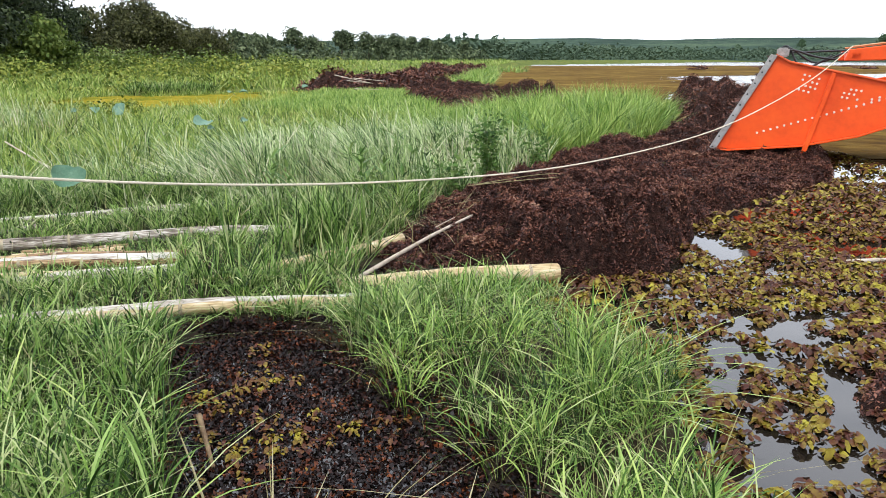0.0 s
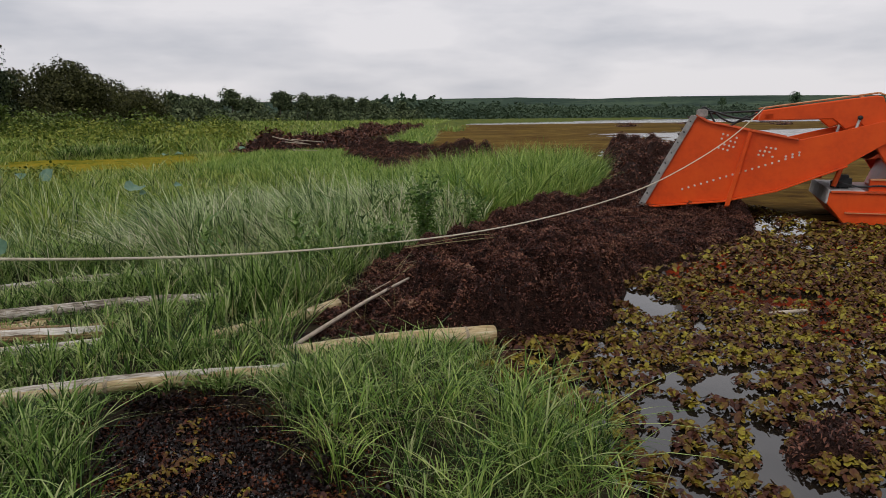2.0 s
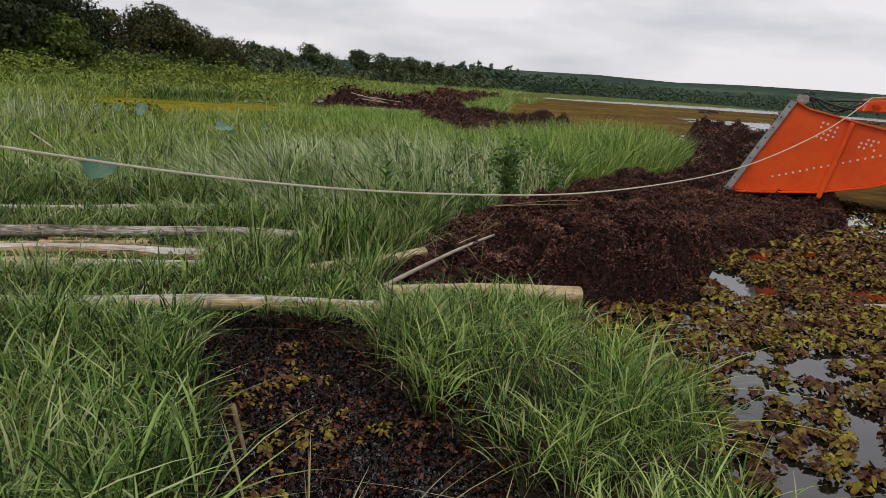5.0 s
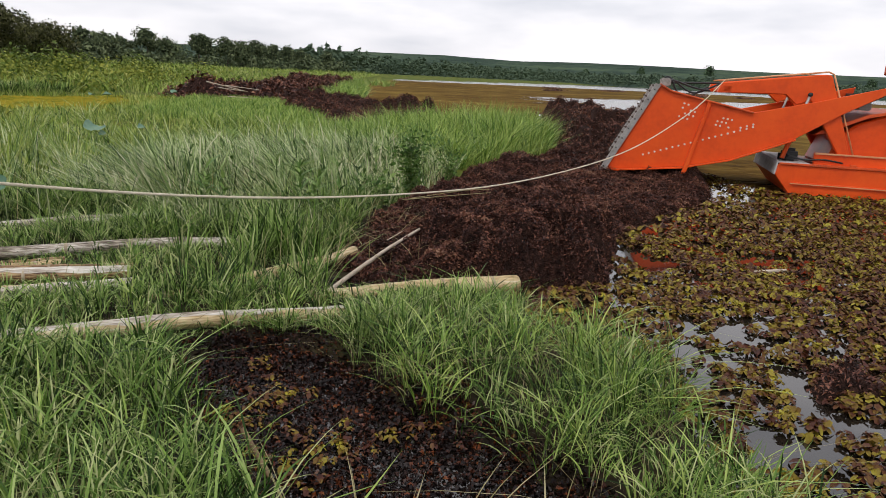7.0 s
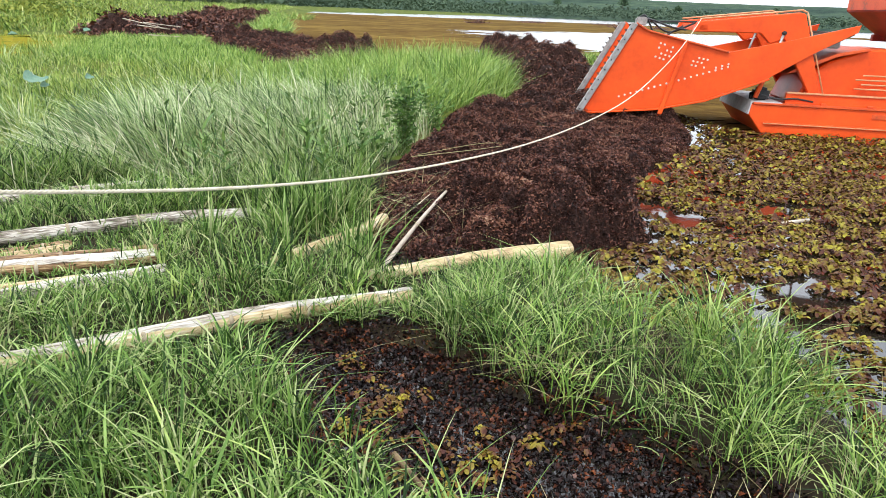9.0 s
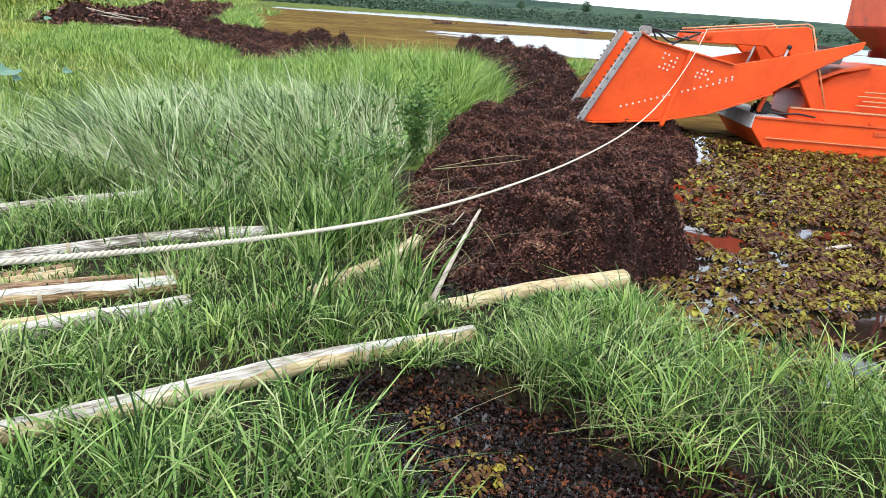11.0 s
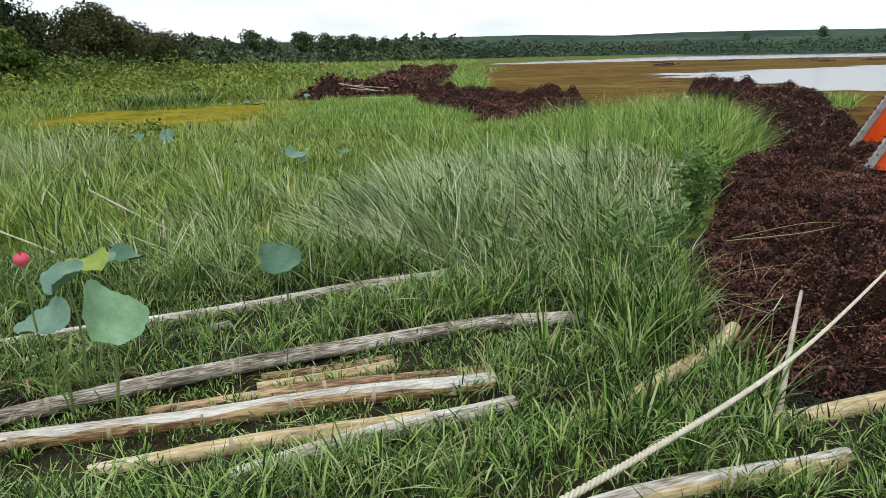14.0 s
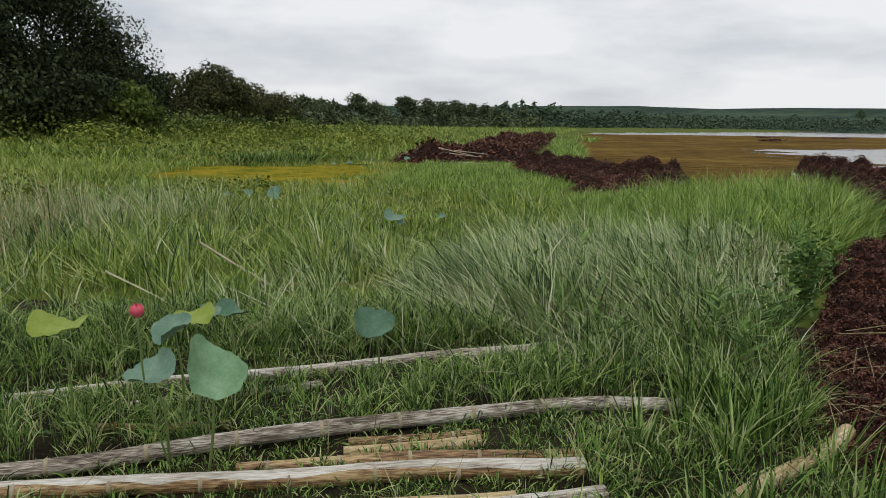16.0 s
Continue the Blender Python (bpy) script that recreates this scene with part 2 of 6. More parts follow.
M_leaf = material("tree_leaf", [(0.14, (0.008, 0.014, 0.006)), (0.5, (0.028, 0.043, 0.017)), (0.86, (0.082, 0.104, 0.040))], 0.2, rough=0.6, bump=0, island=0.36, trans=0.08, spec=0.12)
M_leaf_brown = material("olive_tree_leaf", [(0.12, (0.022, 0.026, 0.009)), (0.5, (0.068, 0.074, 0.026)), (0.85, (0.14, 0.14, 0.056))], 0.2, rough=0.5, bump=0, island=0.4, trans=0.15, spec=0.12)
# paler leaf for distant woods: the haze is mixed into the colour
M_leaf_mid_haze = material("hazy_woodland_leaf", [(0.12, (0.034, 0.050, 0.027)), (0.5, (0.090, 0.120, 0.060)), (0.85, (0.17, 0.20, 0.10))], 0.2, rough=0.6, bump=0, island=0.4, trans=0.12, spec=0.06)
M_leaf_light = material("young_tree_leaf", [(0.15, (0.05, 0.08, 0.015)), (0.5, (0.10, 0.15, 0.028)), (0.85, (0.18, 0.22, 0.05))], 0.2, rough=0.5, bump=0, island=0.4, trans=0.12, spec=0.12)
# bluish-green leaf colour stands in for haze over the hill trees
M_leaf_far_haze = material("hazy_far_leaf", [(0.12, (0.045, 0.075, 0.042)), (0.5, (0.080, 0.125, 0.066)), (0.85, (0.13, 0.18, 0.09))], 0.03, rough=0.9, bump=0, island=0.2, spec=0.02)
# lightened, bluish and low in contrast: lake haze put into the leaf colour
M_leaf_shore_haze = material("hazy_shore_leaf", [(0.12, (0.046, 0.072, 0.052)), (0.5, (0.076, 0.112, 0.072)), (0.85, (0.115, 0.15, 0.09))], 0.03, rough=0.9, bump=0, island=0.16, spec=0.02)
M_bark = material("bark", [(0.3, (0.06, 0.05, 0.035)), (0.7, (0.15, 0.12, 0.09))], 3, rough=0.9, bump=0.5)
# plantation green with the bluish haze of distance painted in
M_hill_haze = material("hazy_hill_plantation", [(0.32, (0.026, 0.044, 0.034)), (0.5, (0.044, 0.070, 0.050)), (0.68, (0.076, 0.110, 0.064))], 0.02, detail=14, stretch=(0.5, 1, 1), rough=1.0, bump=0.8, bump_scale=0.15, fine=0.5, dist=5, spec=0.02)

# dark lake water
M_water = bpy.data.materials.new("lake_water")
M_water.use_nodes = True
_b = M_water.node_tree.nodes["Principled BSDF"]
_b.inputs["Base Color"].default_value = (0.014, 0.011, 0.008, 1)
_b.inputs["Roughness"].default_value = 0.04
_b.inputs["IOR"].default_value = 1.4
_b.inputs["Specular IOR Level"].default_value = 1.0
_nz = M_water.node_tree.nodes.new("ShaderNodeTexNoise")
_nz.inputs["Scale"].default_value, _nz.inputs["Detail"].default_value = 2.5, 3
_co = M_water.node_tree.nodes.new("ShaderNodeTexCoord")
M_water.node_tree.links.new(_co.outputs["Object"], _nz.inputs["Vector"])
_bp = M_water.node_tree.nodes.new("ShaderNodeBump")
_bp.inputs["Strength"].default_value, _bp.inputs["Distance"].default_value = 0.12, 0.01
M_water.node_tree.links.new(_nz.outputs["Fac"], _bp.inputs["Height"])
M_water.node_tree.links.new(_bp.outputs[0], _b.inputs["Normal"])

# open water ruffled by wind
M_water_far = M_water.copy()
M_water_far.name = "ruffled_water"
_b2 = M_water_far.node_tree.nodes["Principled BSDF"]
_b2.inputs["Roughness"].default_value = 0.16
for _n in M_water_far.node_tree.nodes:
    if _n.type == "BUMP":
        _n.inputs["Strength"].default_value, _n.inputs["Distance"].default_value = 0.25, 0.02

# ---- builders ----
RNG = np.random.default_rng(7)


def raw_mesh(name, verts, faces, mat, smooth=False):
    """A mesh from numpy arrays; faces: list of (n, k) index arrays."""
    me = bpy.data.meshes.new(name)
    verts = np.asarray(verts, dtype=np.float32).reshape(-1, 3)
    loops = np.concatenate([f.reshape(-1) for f in faces]).astype(np.int32)
    sizes = np.concatenate([np.full(len(f), f.shape[1]) for f in faces]).astype(np.int32)
    starts = np.concatenate([[0], np.cumsum(sizes)[:-1]]).astype(np.int32)
    me.vertices.add(len(verts))
    me.vertices.foreach_set("co", verts.ravel())
    me.loops.add(len(loops))
    me.loops.foreach_set("vertex_index", loops)
    me.polygons.add(len(sizes))
    me.polygons.foreach_set("loop_start", starts)
    me.polygons.foreach_set("loop_total", sizes)
    if smooth:
        me.polygons.foreach_set("use_smooth", np.ones(len(sizes), dtype=bool))
    me.materials.append(mat)
    me.update(calc_edges=True)
    return me


def stuff(name, verts, faces, mat, label, category, smooth=False):
    return tagged(new(name, raw_mesh(name, verts, faces, mat, smooth)), label, category, kind="stuff")


def part(name, bm, mat, parent, label="", smooth=False):
    me = bpy.data.meshes.new(name)
    bm.to_mesh(me)
    bm.free()
    me.materials.append(mat)
    if smooth:
        for p in me.polygons:
            p.use_smooth = True
    ob = new(name, me)
    ob.parent = parent
    if label:
        ob["label"] = label
    return ob


def part_raw(name, verts, faces, mat, parent, label="", smooth=False):
    ob = new(name, raw_mesh(name, verts, faces, mat, smooth))
    ob.parent = parent
    if label:
        ob["label"] = label
    return ob


def inside(px, py, poly):
    """Which points lie in a polygon."""
    res = np.zeros(px.shape, dtype=bool)
    n = len(poly)
    for i in range(n):
        (x1, y1), (x2, y2) = poly[i], poly[(i + 1) % n]
        c = (y1 > py) != (y2 > py)
        res ^= c & (px < (x2 - x1) * (py - y1) / (y2 - y1 + 1e-12) + x1)
    return res


def edge_distance(px, py, poly):
    """Distance to a polygon's edge, positive inside."""
    d = np.full(px.shape, 1e9)
    n = len(poly)
    for i in range(n):
        (x1, y1), (x2, y2) = poly[i], poly[(i + 1) % n]
        ex, ey = x2 - x1, y2 - y1
        t = np.clip(((px - x1) * ex + (py - y1) * ey) / (ex * ex + ey * ey), 0, 1)
        d = np.minimum(d, np.hypot(px - x1 - t * ex, py - y1 - t * ey))
    return np.where(inside(px, py, poly), d, -d)


def value_noise(x, y, scale, seed=0):
    """Smooth lattice noise between 0 and 1."""
    x, y = x * scale, y * scale
    xi, yi = np.floor(x).astype(np.int64), np.floor(y).astype(np.int64)
    fx, fy = x - xi, y - yi
    fx, fy = fx * fx * (3 - 2 * fx), fy * fy * (3 - 2 * fy)

    def h(a, b):
        v = (a * 374761393 + b * 668265263 + seed * 144665) & 0x7FFFFFFF
        v = ((v ^ (v >> 13)) * 1274126177) & 0x7FFFFFFF
        return ((v ^ (v >> 16)) & 0xFFFF) / 65535.0
    return (h(xi, yi) * (1 - fx) + h(xi + 1, yi) * fx) * (1 - fy) + (h(xi, yi + 1) * (1 - fx) + h(xi + 1, yi + 1) * fx) * fy


def fractal(x, y, scale, seed=0, octaves=4):
    v, a, s = 0.0, 0.5, 0.0
    for i in range(octaves):
        v = v + a * value_noise(x, y, scale * 2 ** i, seed + i)
        s += a
        a *= 0.55
    return v / s


def step01(x, lo, hi):
    t = np.clip((x - lo) / (hi - lo), 0, 1)
    return t * t * (3 - 2 * t)


def scatter(poly, per_m2, rng=RNG):
    xs, ys = [p[0] for p in poly], [p[1] for p in poly]
    n = int((max(xs) - min(xs)) * (max(ys) - min(ys)) * per_m2)
    x, y = rng.uniform(min(xs), max(xs), n), rng.uniform(min(ys), max(ys), n)
    k = inside(x, y, poly)
    return x[k], y[k]


def blades(x, y, z, height, width, lean=0.3, lean_dir=None, spread=1.0, rng=RNG, droop=0.5, fine=False):
    """Grass blades: tapered, bent strips of three segments, or of four that arch over."""
    n = len(x)
    az = rng.uniform(0, 2 * np.pi, n) if lean_dir is None else lean_dir + rng.normal(0, spread, n)
    ln = np.abs(rng.normal(lean, lean * 0.6, n))
    h = height * rng.uniform(0.55, 1.15, n)
    w = width * rng.uniform(0.6, 1.3, n)
    side = az + np.pi / 2 + rng.normal(0, 0.7, n)
    sx, sy = np.cos(side) * w / 2, np.sin(side) * w / 2
    steps = ((0, 0.7), (0.32, 1.0), (0.62, 0.95), (0.85, 0.6), (1.0, 0)) if fine else ((0, 0.8), (0.38, 1.0), (0.74, 0.7), (1.0, 0))
    m = len(steps) - 1
    arch = droop * rng.uniform(0.2, 1.7, n) if fine else droop
    v = np.zeros((n, 2 * m + 1, 3), dtype=np.float32)
    for i, (f, wf) in enumerate(steps):
        out = h * (ln * f + arch * (ln + (0.15 if fine else 0.0)) * f * f * 1.6)
        up = h * (f - 0.35 * arch * np.minimum(ln + (0.6 if fine else 0.0), 1.2) * f ** (3 if fine else 2))
        cx, cy, cz = x + np.cos(az) * out, y + np.sin(az) * out, z + up
        if i < m:
            v[:, 2 * i] = np.stack([cx - sx * wf, cy - sy * wf, cz], 1)
            v[:, 2 * i + 1] = np.stack([cx + sx * wf, cy + sy * wf, cz], 1)
        else:
            v[:, 2 * m] = np.stack([cx, cy, cz], 1)
    b = (np.arange(n) * (2 * m + 1))[:, None]
    q = np.concatenate([b + 2 * i + np.array([0, 1, 3, 2]) for i in range(m - 1)])
    return v.reshape(-1, 3), [q, b + np.array([2 * m - 2, 2 * m - 1, 2 * m])]


def tuft_field(name, poly, per_m2, each, height, width, lean, mat, label, wind=None, wind_share=0.0, radius=0.045, keep=None, floor=None, lift=0.0, rng=RNG, fine=False, droop=0.5):
    """Grass growing in tufts: blades fan out of common roots, each tuft with its own height and bend. height: a function of x and y."""
    cx, cy = scatter(poly, per_m2, rng)
    if keep is not None:
        k = keep(cx, cy)
        cx, cy = cx[k], cy[k]
    th = height(cx, cy) * rng.uniform(0.6, 1.3, len(cx))
    bend = rng.uniform(0, 6.283, len(cx))
    tx, ty, th, bend = (np.repeat(q, each) for q in (cx, cy, th, bend))
    n = len(tx)
    r, a = radius * np.sqrt(rng.random(n)) * 1.4, rng.uniform(0, 6.283, n)
    vx = np.cos(a) * (0.4 + r / radius) + 0.7 * np.cos(bend)
    vy = np.sin(a) * (0.4 + r / radius) + 0.7 * np.sin(bend)
    if wind is not None:
        vx, vy = vx * (1 - wind_share) + 2 * wind_share * np.cos(wind), vy * (1 - wind_share) + 2 * wind_share * np.sin(wind)
    x, y = tx + np.cos(a) * r, ty + np.sin(a) * r
    z = ground_z(x, y) if floor is None else np.maximum(ground_z(x, y), floor)
    if lift:
        # leaves up the stems, and a share of thin upright stems
        stem = rng.random(n) < 0.2
        up = np.where(stem, 0, rng.random(n) * lift) * th
        z, th = z + up, np.where(stem, th * 1.1, th * (1 - 0.45 * up / th) * 0.75)
        vx, vy = vx + np.where(stem, 0, rng.normal(0, 0.5, n)), vy + np.where(stem, 0, rng.normal(0, 0.5, n))
        width, lean = np.where(stem, width * 0.45, width), np.where(stem, lean * 0.35, lean)
    v, f = blades(x, y, z, th, width, lean * (0.35 + 0.65 * np.hypot(vx, vy) / 1.4), np.arctan2(vy, vx), 0.25, rng, droop, fine)
    return stuff(name, v, f, mat, label, "grass")


def leaf_cloud(cx, cy, cz, size, flat=0.5, rng=RNG):
    """Single leaves: folded diamonds turned at random, one at each centre."""
    n = len(cx)
    a = rng.normal(size=(n, 3))
    a[:, 2] *= flat
    a /= np.linalg.norm(a, axis=1, keepdims=True) + 1e-9
    r = rng.normal(size=(n, 3))
    b = np.cross(a, r)
    b /= np.linalg.norm(b, axis=1, keepdims=True) + 1e-9
    s = (size * rng.uniform(0.6, 1.3, n))[:, None]
    c = np.stack([cx, cy, cz], 1)
    up = np.cross(a, b)
    v = np.stack([c - a * s * 0.6, c + b * s * 0.33 + up * s * 0.08, c + a * s * 0.6, c - b * s * 0.33 + up * s * 0.08], 1)
    i = (np.arange(n) * 4)[:, None]
    return v.reshape(-1, 3), [i + np.array([0, 1, 2, 3])]


def shell_leaves(c, out, size, rng=RNG, loose=0.38):
    """Leaves lying on the skin of a crown: c centres, out the direction away from the crown."""
    n = len(c)
    up = out + rng.normal(0, loose, (n, 3))
    up /= np.linalg.norm(up, axis=1, keepdims=True) + 1e-9
    a = np.cross(up, rng.normal(size=(n, 3)))
    a /= np.linalg.norm(a, axis=1, keepdims=True) + 1e-9
    b = np.cross(up, a)
    s = (size * rng.uniform(0.6, 1.4, n))[:, None]
    v = np.stack([c - a * s * 0.6, c + b * s * 0.36 + up * s * 0.1, c + a * s * 0.6, c - b * s * 0.36 + up * s * 0.1], 1)
    return v.reshape(-1, 3), [(np.arange(n) * 4)[:, None] + np.arange(4)]


def mounds(x, y, z, radius, height, each, size, rng=RNG):
    """Rounded leafy mounds standing on the ground, each covered with leaves."""
    x, y, z, r, h = (np.repeat(q, each) for q in (x, y, z, radius, height))
    n = len(x)
    a, e = rng.uniform(0, 6.283, n), rng.random(n) ** 0.8
    q = np.sqrt(1 - e * e)
    out = np.stack([np.cos(a) * q, np.sin(a) * q, e], 1)
    k = 1 + 0.22 * np.sin(3 * a + x) * q + rng.normal(0, 0.09, n)
    c = np.stack([x, y, z], 1) + out * np.stack([r * k, r * k, h * k], 1)
    return shell_leaves(c, out, size, rng)


def rosettes(x, y, z, radius, leaves=7, lift=0.5, small=0.26, large=0.44, rng=RNG):
    """Weed cushions: each a low dome of small round cupped leaves."""
    n = len(x)
    out_v, out_f = [], []
    ang0 = rng.uniform(0, 6.28, n)
    for k in range(leaves):
        a = ang0 + k * 2.39996 + rng.normal(0, 0.3, n)
        q = math.sqrt((k + 0.5) / leaves)
        r = radius * q * rng.uniform(0.75, 1.15, n)
        ls = radius * rng.uniform(small, large, n)
        cx, cy = x + np.cos(a) * r, y + np.sin(a) * r
        cz = z + radius * lift * (1 - 0.8 * q * q) * rng.uniform(0.6, 1.2, n) + ls * 0.2
        tilt = -0.55 * q + rng.normal(0, 0.4, n)
        roll = rng.normal(0, 0.35, n)
        ca, sa = np.cos(a), np.sin(a)
        v = np.zeros((n, 6, 3))
        for j in range(6):
            t = j * 1.0472
            lx, ly = np.cos(t) * ls, np.sin(t) * ls * 0.95
            v[:, j] = np.stack([cx + lx * ca - ly * sa, cy + lx * sa + ly * ca, cz + lx * tilt + ly * roll + ls * (0.16 if j % 3 else -0.12)], 1)
        b = (np.arange(n) * 6)[:, None] + len(out_v) * n * 6
        out_v.append(v.reshape(-1, 3))
        out_f += [b + np.array([0, 1, 2, 3]), b + np.array([0, 3, 4, 5])]
    return np.concatenate(out_v), [np.concatenate(out_f)]


def shreds(x, y, z, size, slim=0.42, rise=0.9, rng=RNG):
    """Loose shreds of weed: small folded leaves standing at all angles."""
    n = len(x)
    az, el = rng.uniform(0, 6.283, n), rng.normal(0.35, 0.55, n) * rise
    s = size * rng.uniform(0.5, 1.4, n)
    a = np.stack([np.cos(az) * np.cos(el), np.sin(az) * np.cos(el), np.sin(el)], 1) * s[:, None]
    w = az + 1.5708
    tw = rng.normal(0, 0.6, n)
    b = np.stack([np.cos(w) * np.cos(tw), np.sin(w) * np.cos(tw), np.sin(tw)], 1) * (s * slim * rng.uniform(0.6, 1.3, n))[:, None]
    c = np.stack([x, y, z], 1)
    up = np.cross(a, b) / s[:, None]
    v = np.stack([c - a * 0.35, c + a * 0.25 + b * 0.5 + up * 0.5, c + a * 0.65, c + a * 0.2 - b * 0.5 + up * 0.4], 1)
    return v.reshape(-1, 3), [(np.arange(n) * 4)[:, None] + np.arange(4)]


def sweep(points, radius, sides=10, wob=0.0, rng=RNG):
    """A tube along points; radius a number or one for each point."""
    p = np.asarray(points, dtype=float)
    n = len(p)
    r = np.broadcast_to(np.asarray(radius, dtype=float), (n,))
    t = np.gradient(p, axis=0)
    t /= np.linalg.norm(t, axis=1, keepdims=True)
    ref = np.array([0, 0, 1.0]) if abs(t[0, 2]) < 0.9 else np.array([1.0, 0, 0])
    u = np.cross(t, ref)
    u /= np.linalg.norm(u, axis=1, keepdims=True)
    w = np.cross(u, t)
    a = np.arange(sides) * 2 * np.pi / sides
    k = 1 + rng.normal(0, wob, (n, sides)) if wob else np.ones((n, sides))
    v = p[:, None] + (r[:, None] * k)[:, :, None] * (np.cos(a)[None, :, None] * u[:, None] + np.sin(a)[None, :, None] * w[:, None])
    i = np.arange(n - 1)[:, None] * sides
    j = np.arange(sides)[None]
    q = np.stack([i + j, i + (j + 1) % sides, i + sides + (j + 1) % sides, i + sides + j], -1).reshape(-1, 4)
    v = np.concatenate([v.reshape(-1, 3), p[:1], p[-1:]])
    c0, c1 = n * sides, n * sides + 1
    jj = np.arange(sides)
    tri = np.concatenate([np.stack([np.full(sides, c0), (jj + 1) % sides, jj], 1),
                          np.stack([np.full(sides, c1), (n - 1) * sides + jj, (n - 1) * sides + (jj + 1) % sides], 1)])
    return v, [q, tri]


def spline(pts, steps=10):
    """Catmull-Rom through points."""
    p = np.asarray(pts, dtype=float)
    p = np.concatenate([[2 * p[0] - p[1]], p, [2 * p[-1] - p[-2]]])
    out = []
    for i in range(1, len(p) - 2):
        for t in np.linspace(0, 1, steps, endpoint=False):
            a, b, c, d = p[i - 1], p[i], p[i + 1], p[i + 2]
            out.append(0.5 * (2 * b + (c - a) * t + (2 * a - 5 * b + 4 * c - d) * t * t + (3 * b - a - 3 * c + d) * t ** 3))
    out.append(p[-2])
    return np.array(out)


def box_bm(x0, x1, y0, y1, z0, z1, bevel=0.0):
    bm = bmesh.new()
    bmesh.ops.create_cube(bm, size=1)
    for v in bm.verts:
        v.co = Vector((x0 + (v.co.x + 0.5) * (x1 - x0), y0 + (v.co.y + 0.5) * (y1 - y0), z0 + (v.co.z + 0.5) * (z1 - z0)))
    if bevel:
        bmesh.ops.bevel(bm, geom=bm.edges[:], offset=bevel, segments=2, affect="EDGES")
    return bm


def plate_bm(outline, y0, y1, bevel=0.006):
    """A plate: an outline in x and z, thick from y0 to y1."""
    bm = bmesh.new()
    f = bm.faces.new([bm.verts.new((x, y0, z)) for x, z in outline])
    r = bmesh.ops.extrude_face_region(bm, geom=[f])
    for v in r["geom"]:
        if isinstance(v, bmesh.types.BMVert):
            v.co.y = y1
    bmesh.ops.recalc_face_normals(bm, faces=bm.faces[:])
    if bevel:
        bmesh.ops.bevel(bm, geom=bm.edges[:], offset=bevel, segments=1, affect="EDGES")
    return bm


def empty(name, m, label, category, group=""):
    e = new(name)
    e.matrix_world = m
    return tagged(e, label, category, group)


# ---- plan ----
LAKE = [(-0.25, -200), (-0.25, 2.4), (-0.14, 3.0), (-0.12, 3.45), (-0.32, 3.95), (-0.54, 4.4), (-0.68, 4.9), (-0.55, 5.3), (-0.3, 5.5), (0.6, 5.72), (1.35, 7.5), (1.93, 8.1), (3.64, 9.7), (4.5, 10.7),
        (5, 12), (6.5, 17), (9.5, 23.5), (15.5, 36), (13.5, 42), (10, 38), (7, 28), (5, 23), (2, 22.5), (1, 24), (3.3, 31), (1, 33),
        (-1, 37), (1, 46), (3, 70), (6, 105), (20, 200), (60, 262), (165, 430), (400, 650), (1500, 1200), (1500, -200)]
OPEN_WATER = [(17.6, 57), (21.5, 74), (36, 83), (60, 96), (130, 116), (150, 60), (60, 27), (30, 26), (20, 31), (17, 43)]
PUDDLE = [(-2.8, 4.16), (-2.46, 4.30), (-2.0, 4.22), (-1.66, 3.98), (-1.52, 3.4), (-1.15, 3.0), (-0.95, 2.5), (-0.78, 1.9), (-0.75, 1.3), (-1.9, 1.5), (-2.2, 2.6), (-2.5, 3.3)]
HEAP = [(-1.95, 5.2), (-1.1, 5.32), (-0.3, 5.45), (0.62, 5.74), (1.35, 7.45), (1.95, 8.1), (3.7, 9.75), (4.5, 10.7), (5.0, 11.9), (6.4, 17), (9.5, 23.5),
        (15.3, 36), (13.5, 41.8), (10, 37.5), (7, 28), (5.4, 21.6), (3.2, 15.5), (0.8, 12.6), (0, 10.6), (-0.8, 9.1), (-1.7, 7)]
POND = [(-24, 25), (-20, 30), (-12.5, 35), (-8.8, 37.5), (-7.4, 33), (-7.9, 23.4), (-12, 22.8), (-18, 22)]
HEAP_B = [(-2.4, 20.8), (0.6, 20.4), (2.2, 22.4), (3.8, 31), (1.5, 33.5), (-1, 37.5), (-3.2, 38), (-3.5, 31), (-1.5, 26)]
HEAP_A = [(-9.6, 38), (-6, 35.5), (-3.2, 38), (-1, 44), (1, 60), (4.5, 100), (1, 103), (-4, 78), (-8.5, 52)]


def ground_z(x, y):
    d = edge_distance(x, y, LAKE)
    z = 0.07 - 0.65 * step01(d, -0.12, 0.7) + 0.05 * (fractal(x, y, 0.8, 3) - 0.5)
    z = z - 0.16 * step01(edge_distance(x, y, PUDDLE), -0.12, 0.15)
    z = z - 0.2 * step01(edge_distance(x, y, POND), -0.5, 0.6)
    z = z - 0.17 * step01(d, -0.28, -0.02) * step01(edge_distance(x, y, HEAP), -0.4, -0.15)
    far = np.hypot(x, y)
    return z + np.where(d < 0, step01(far, 45, 160) * 0.9, 0)


def axis_lines(fine_lo, fine_hi, fine, far):
    a = list(np.arange(fine_lo, fine_hi, fine))
    s, v = fine, fine_hi
    while v < far:
        a.append(v)
        s *= 1.12
        v += s
    s, v, b = fine, fine_lo - fine, []
    while v > -far:
        b.append(v)
        s *= 1.12
        v -= s
    return np.array(b[::-1] + a)


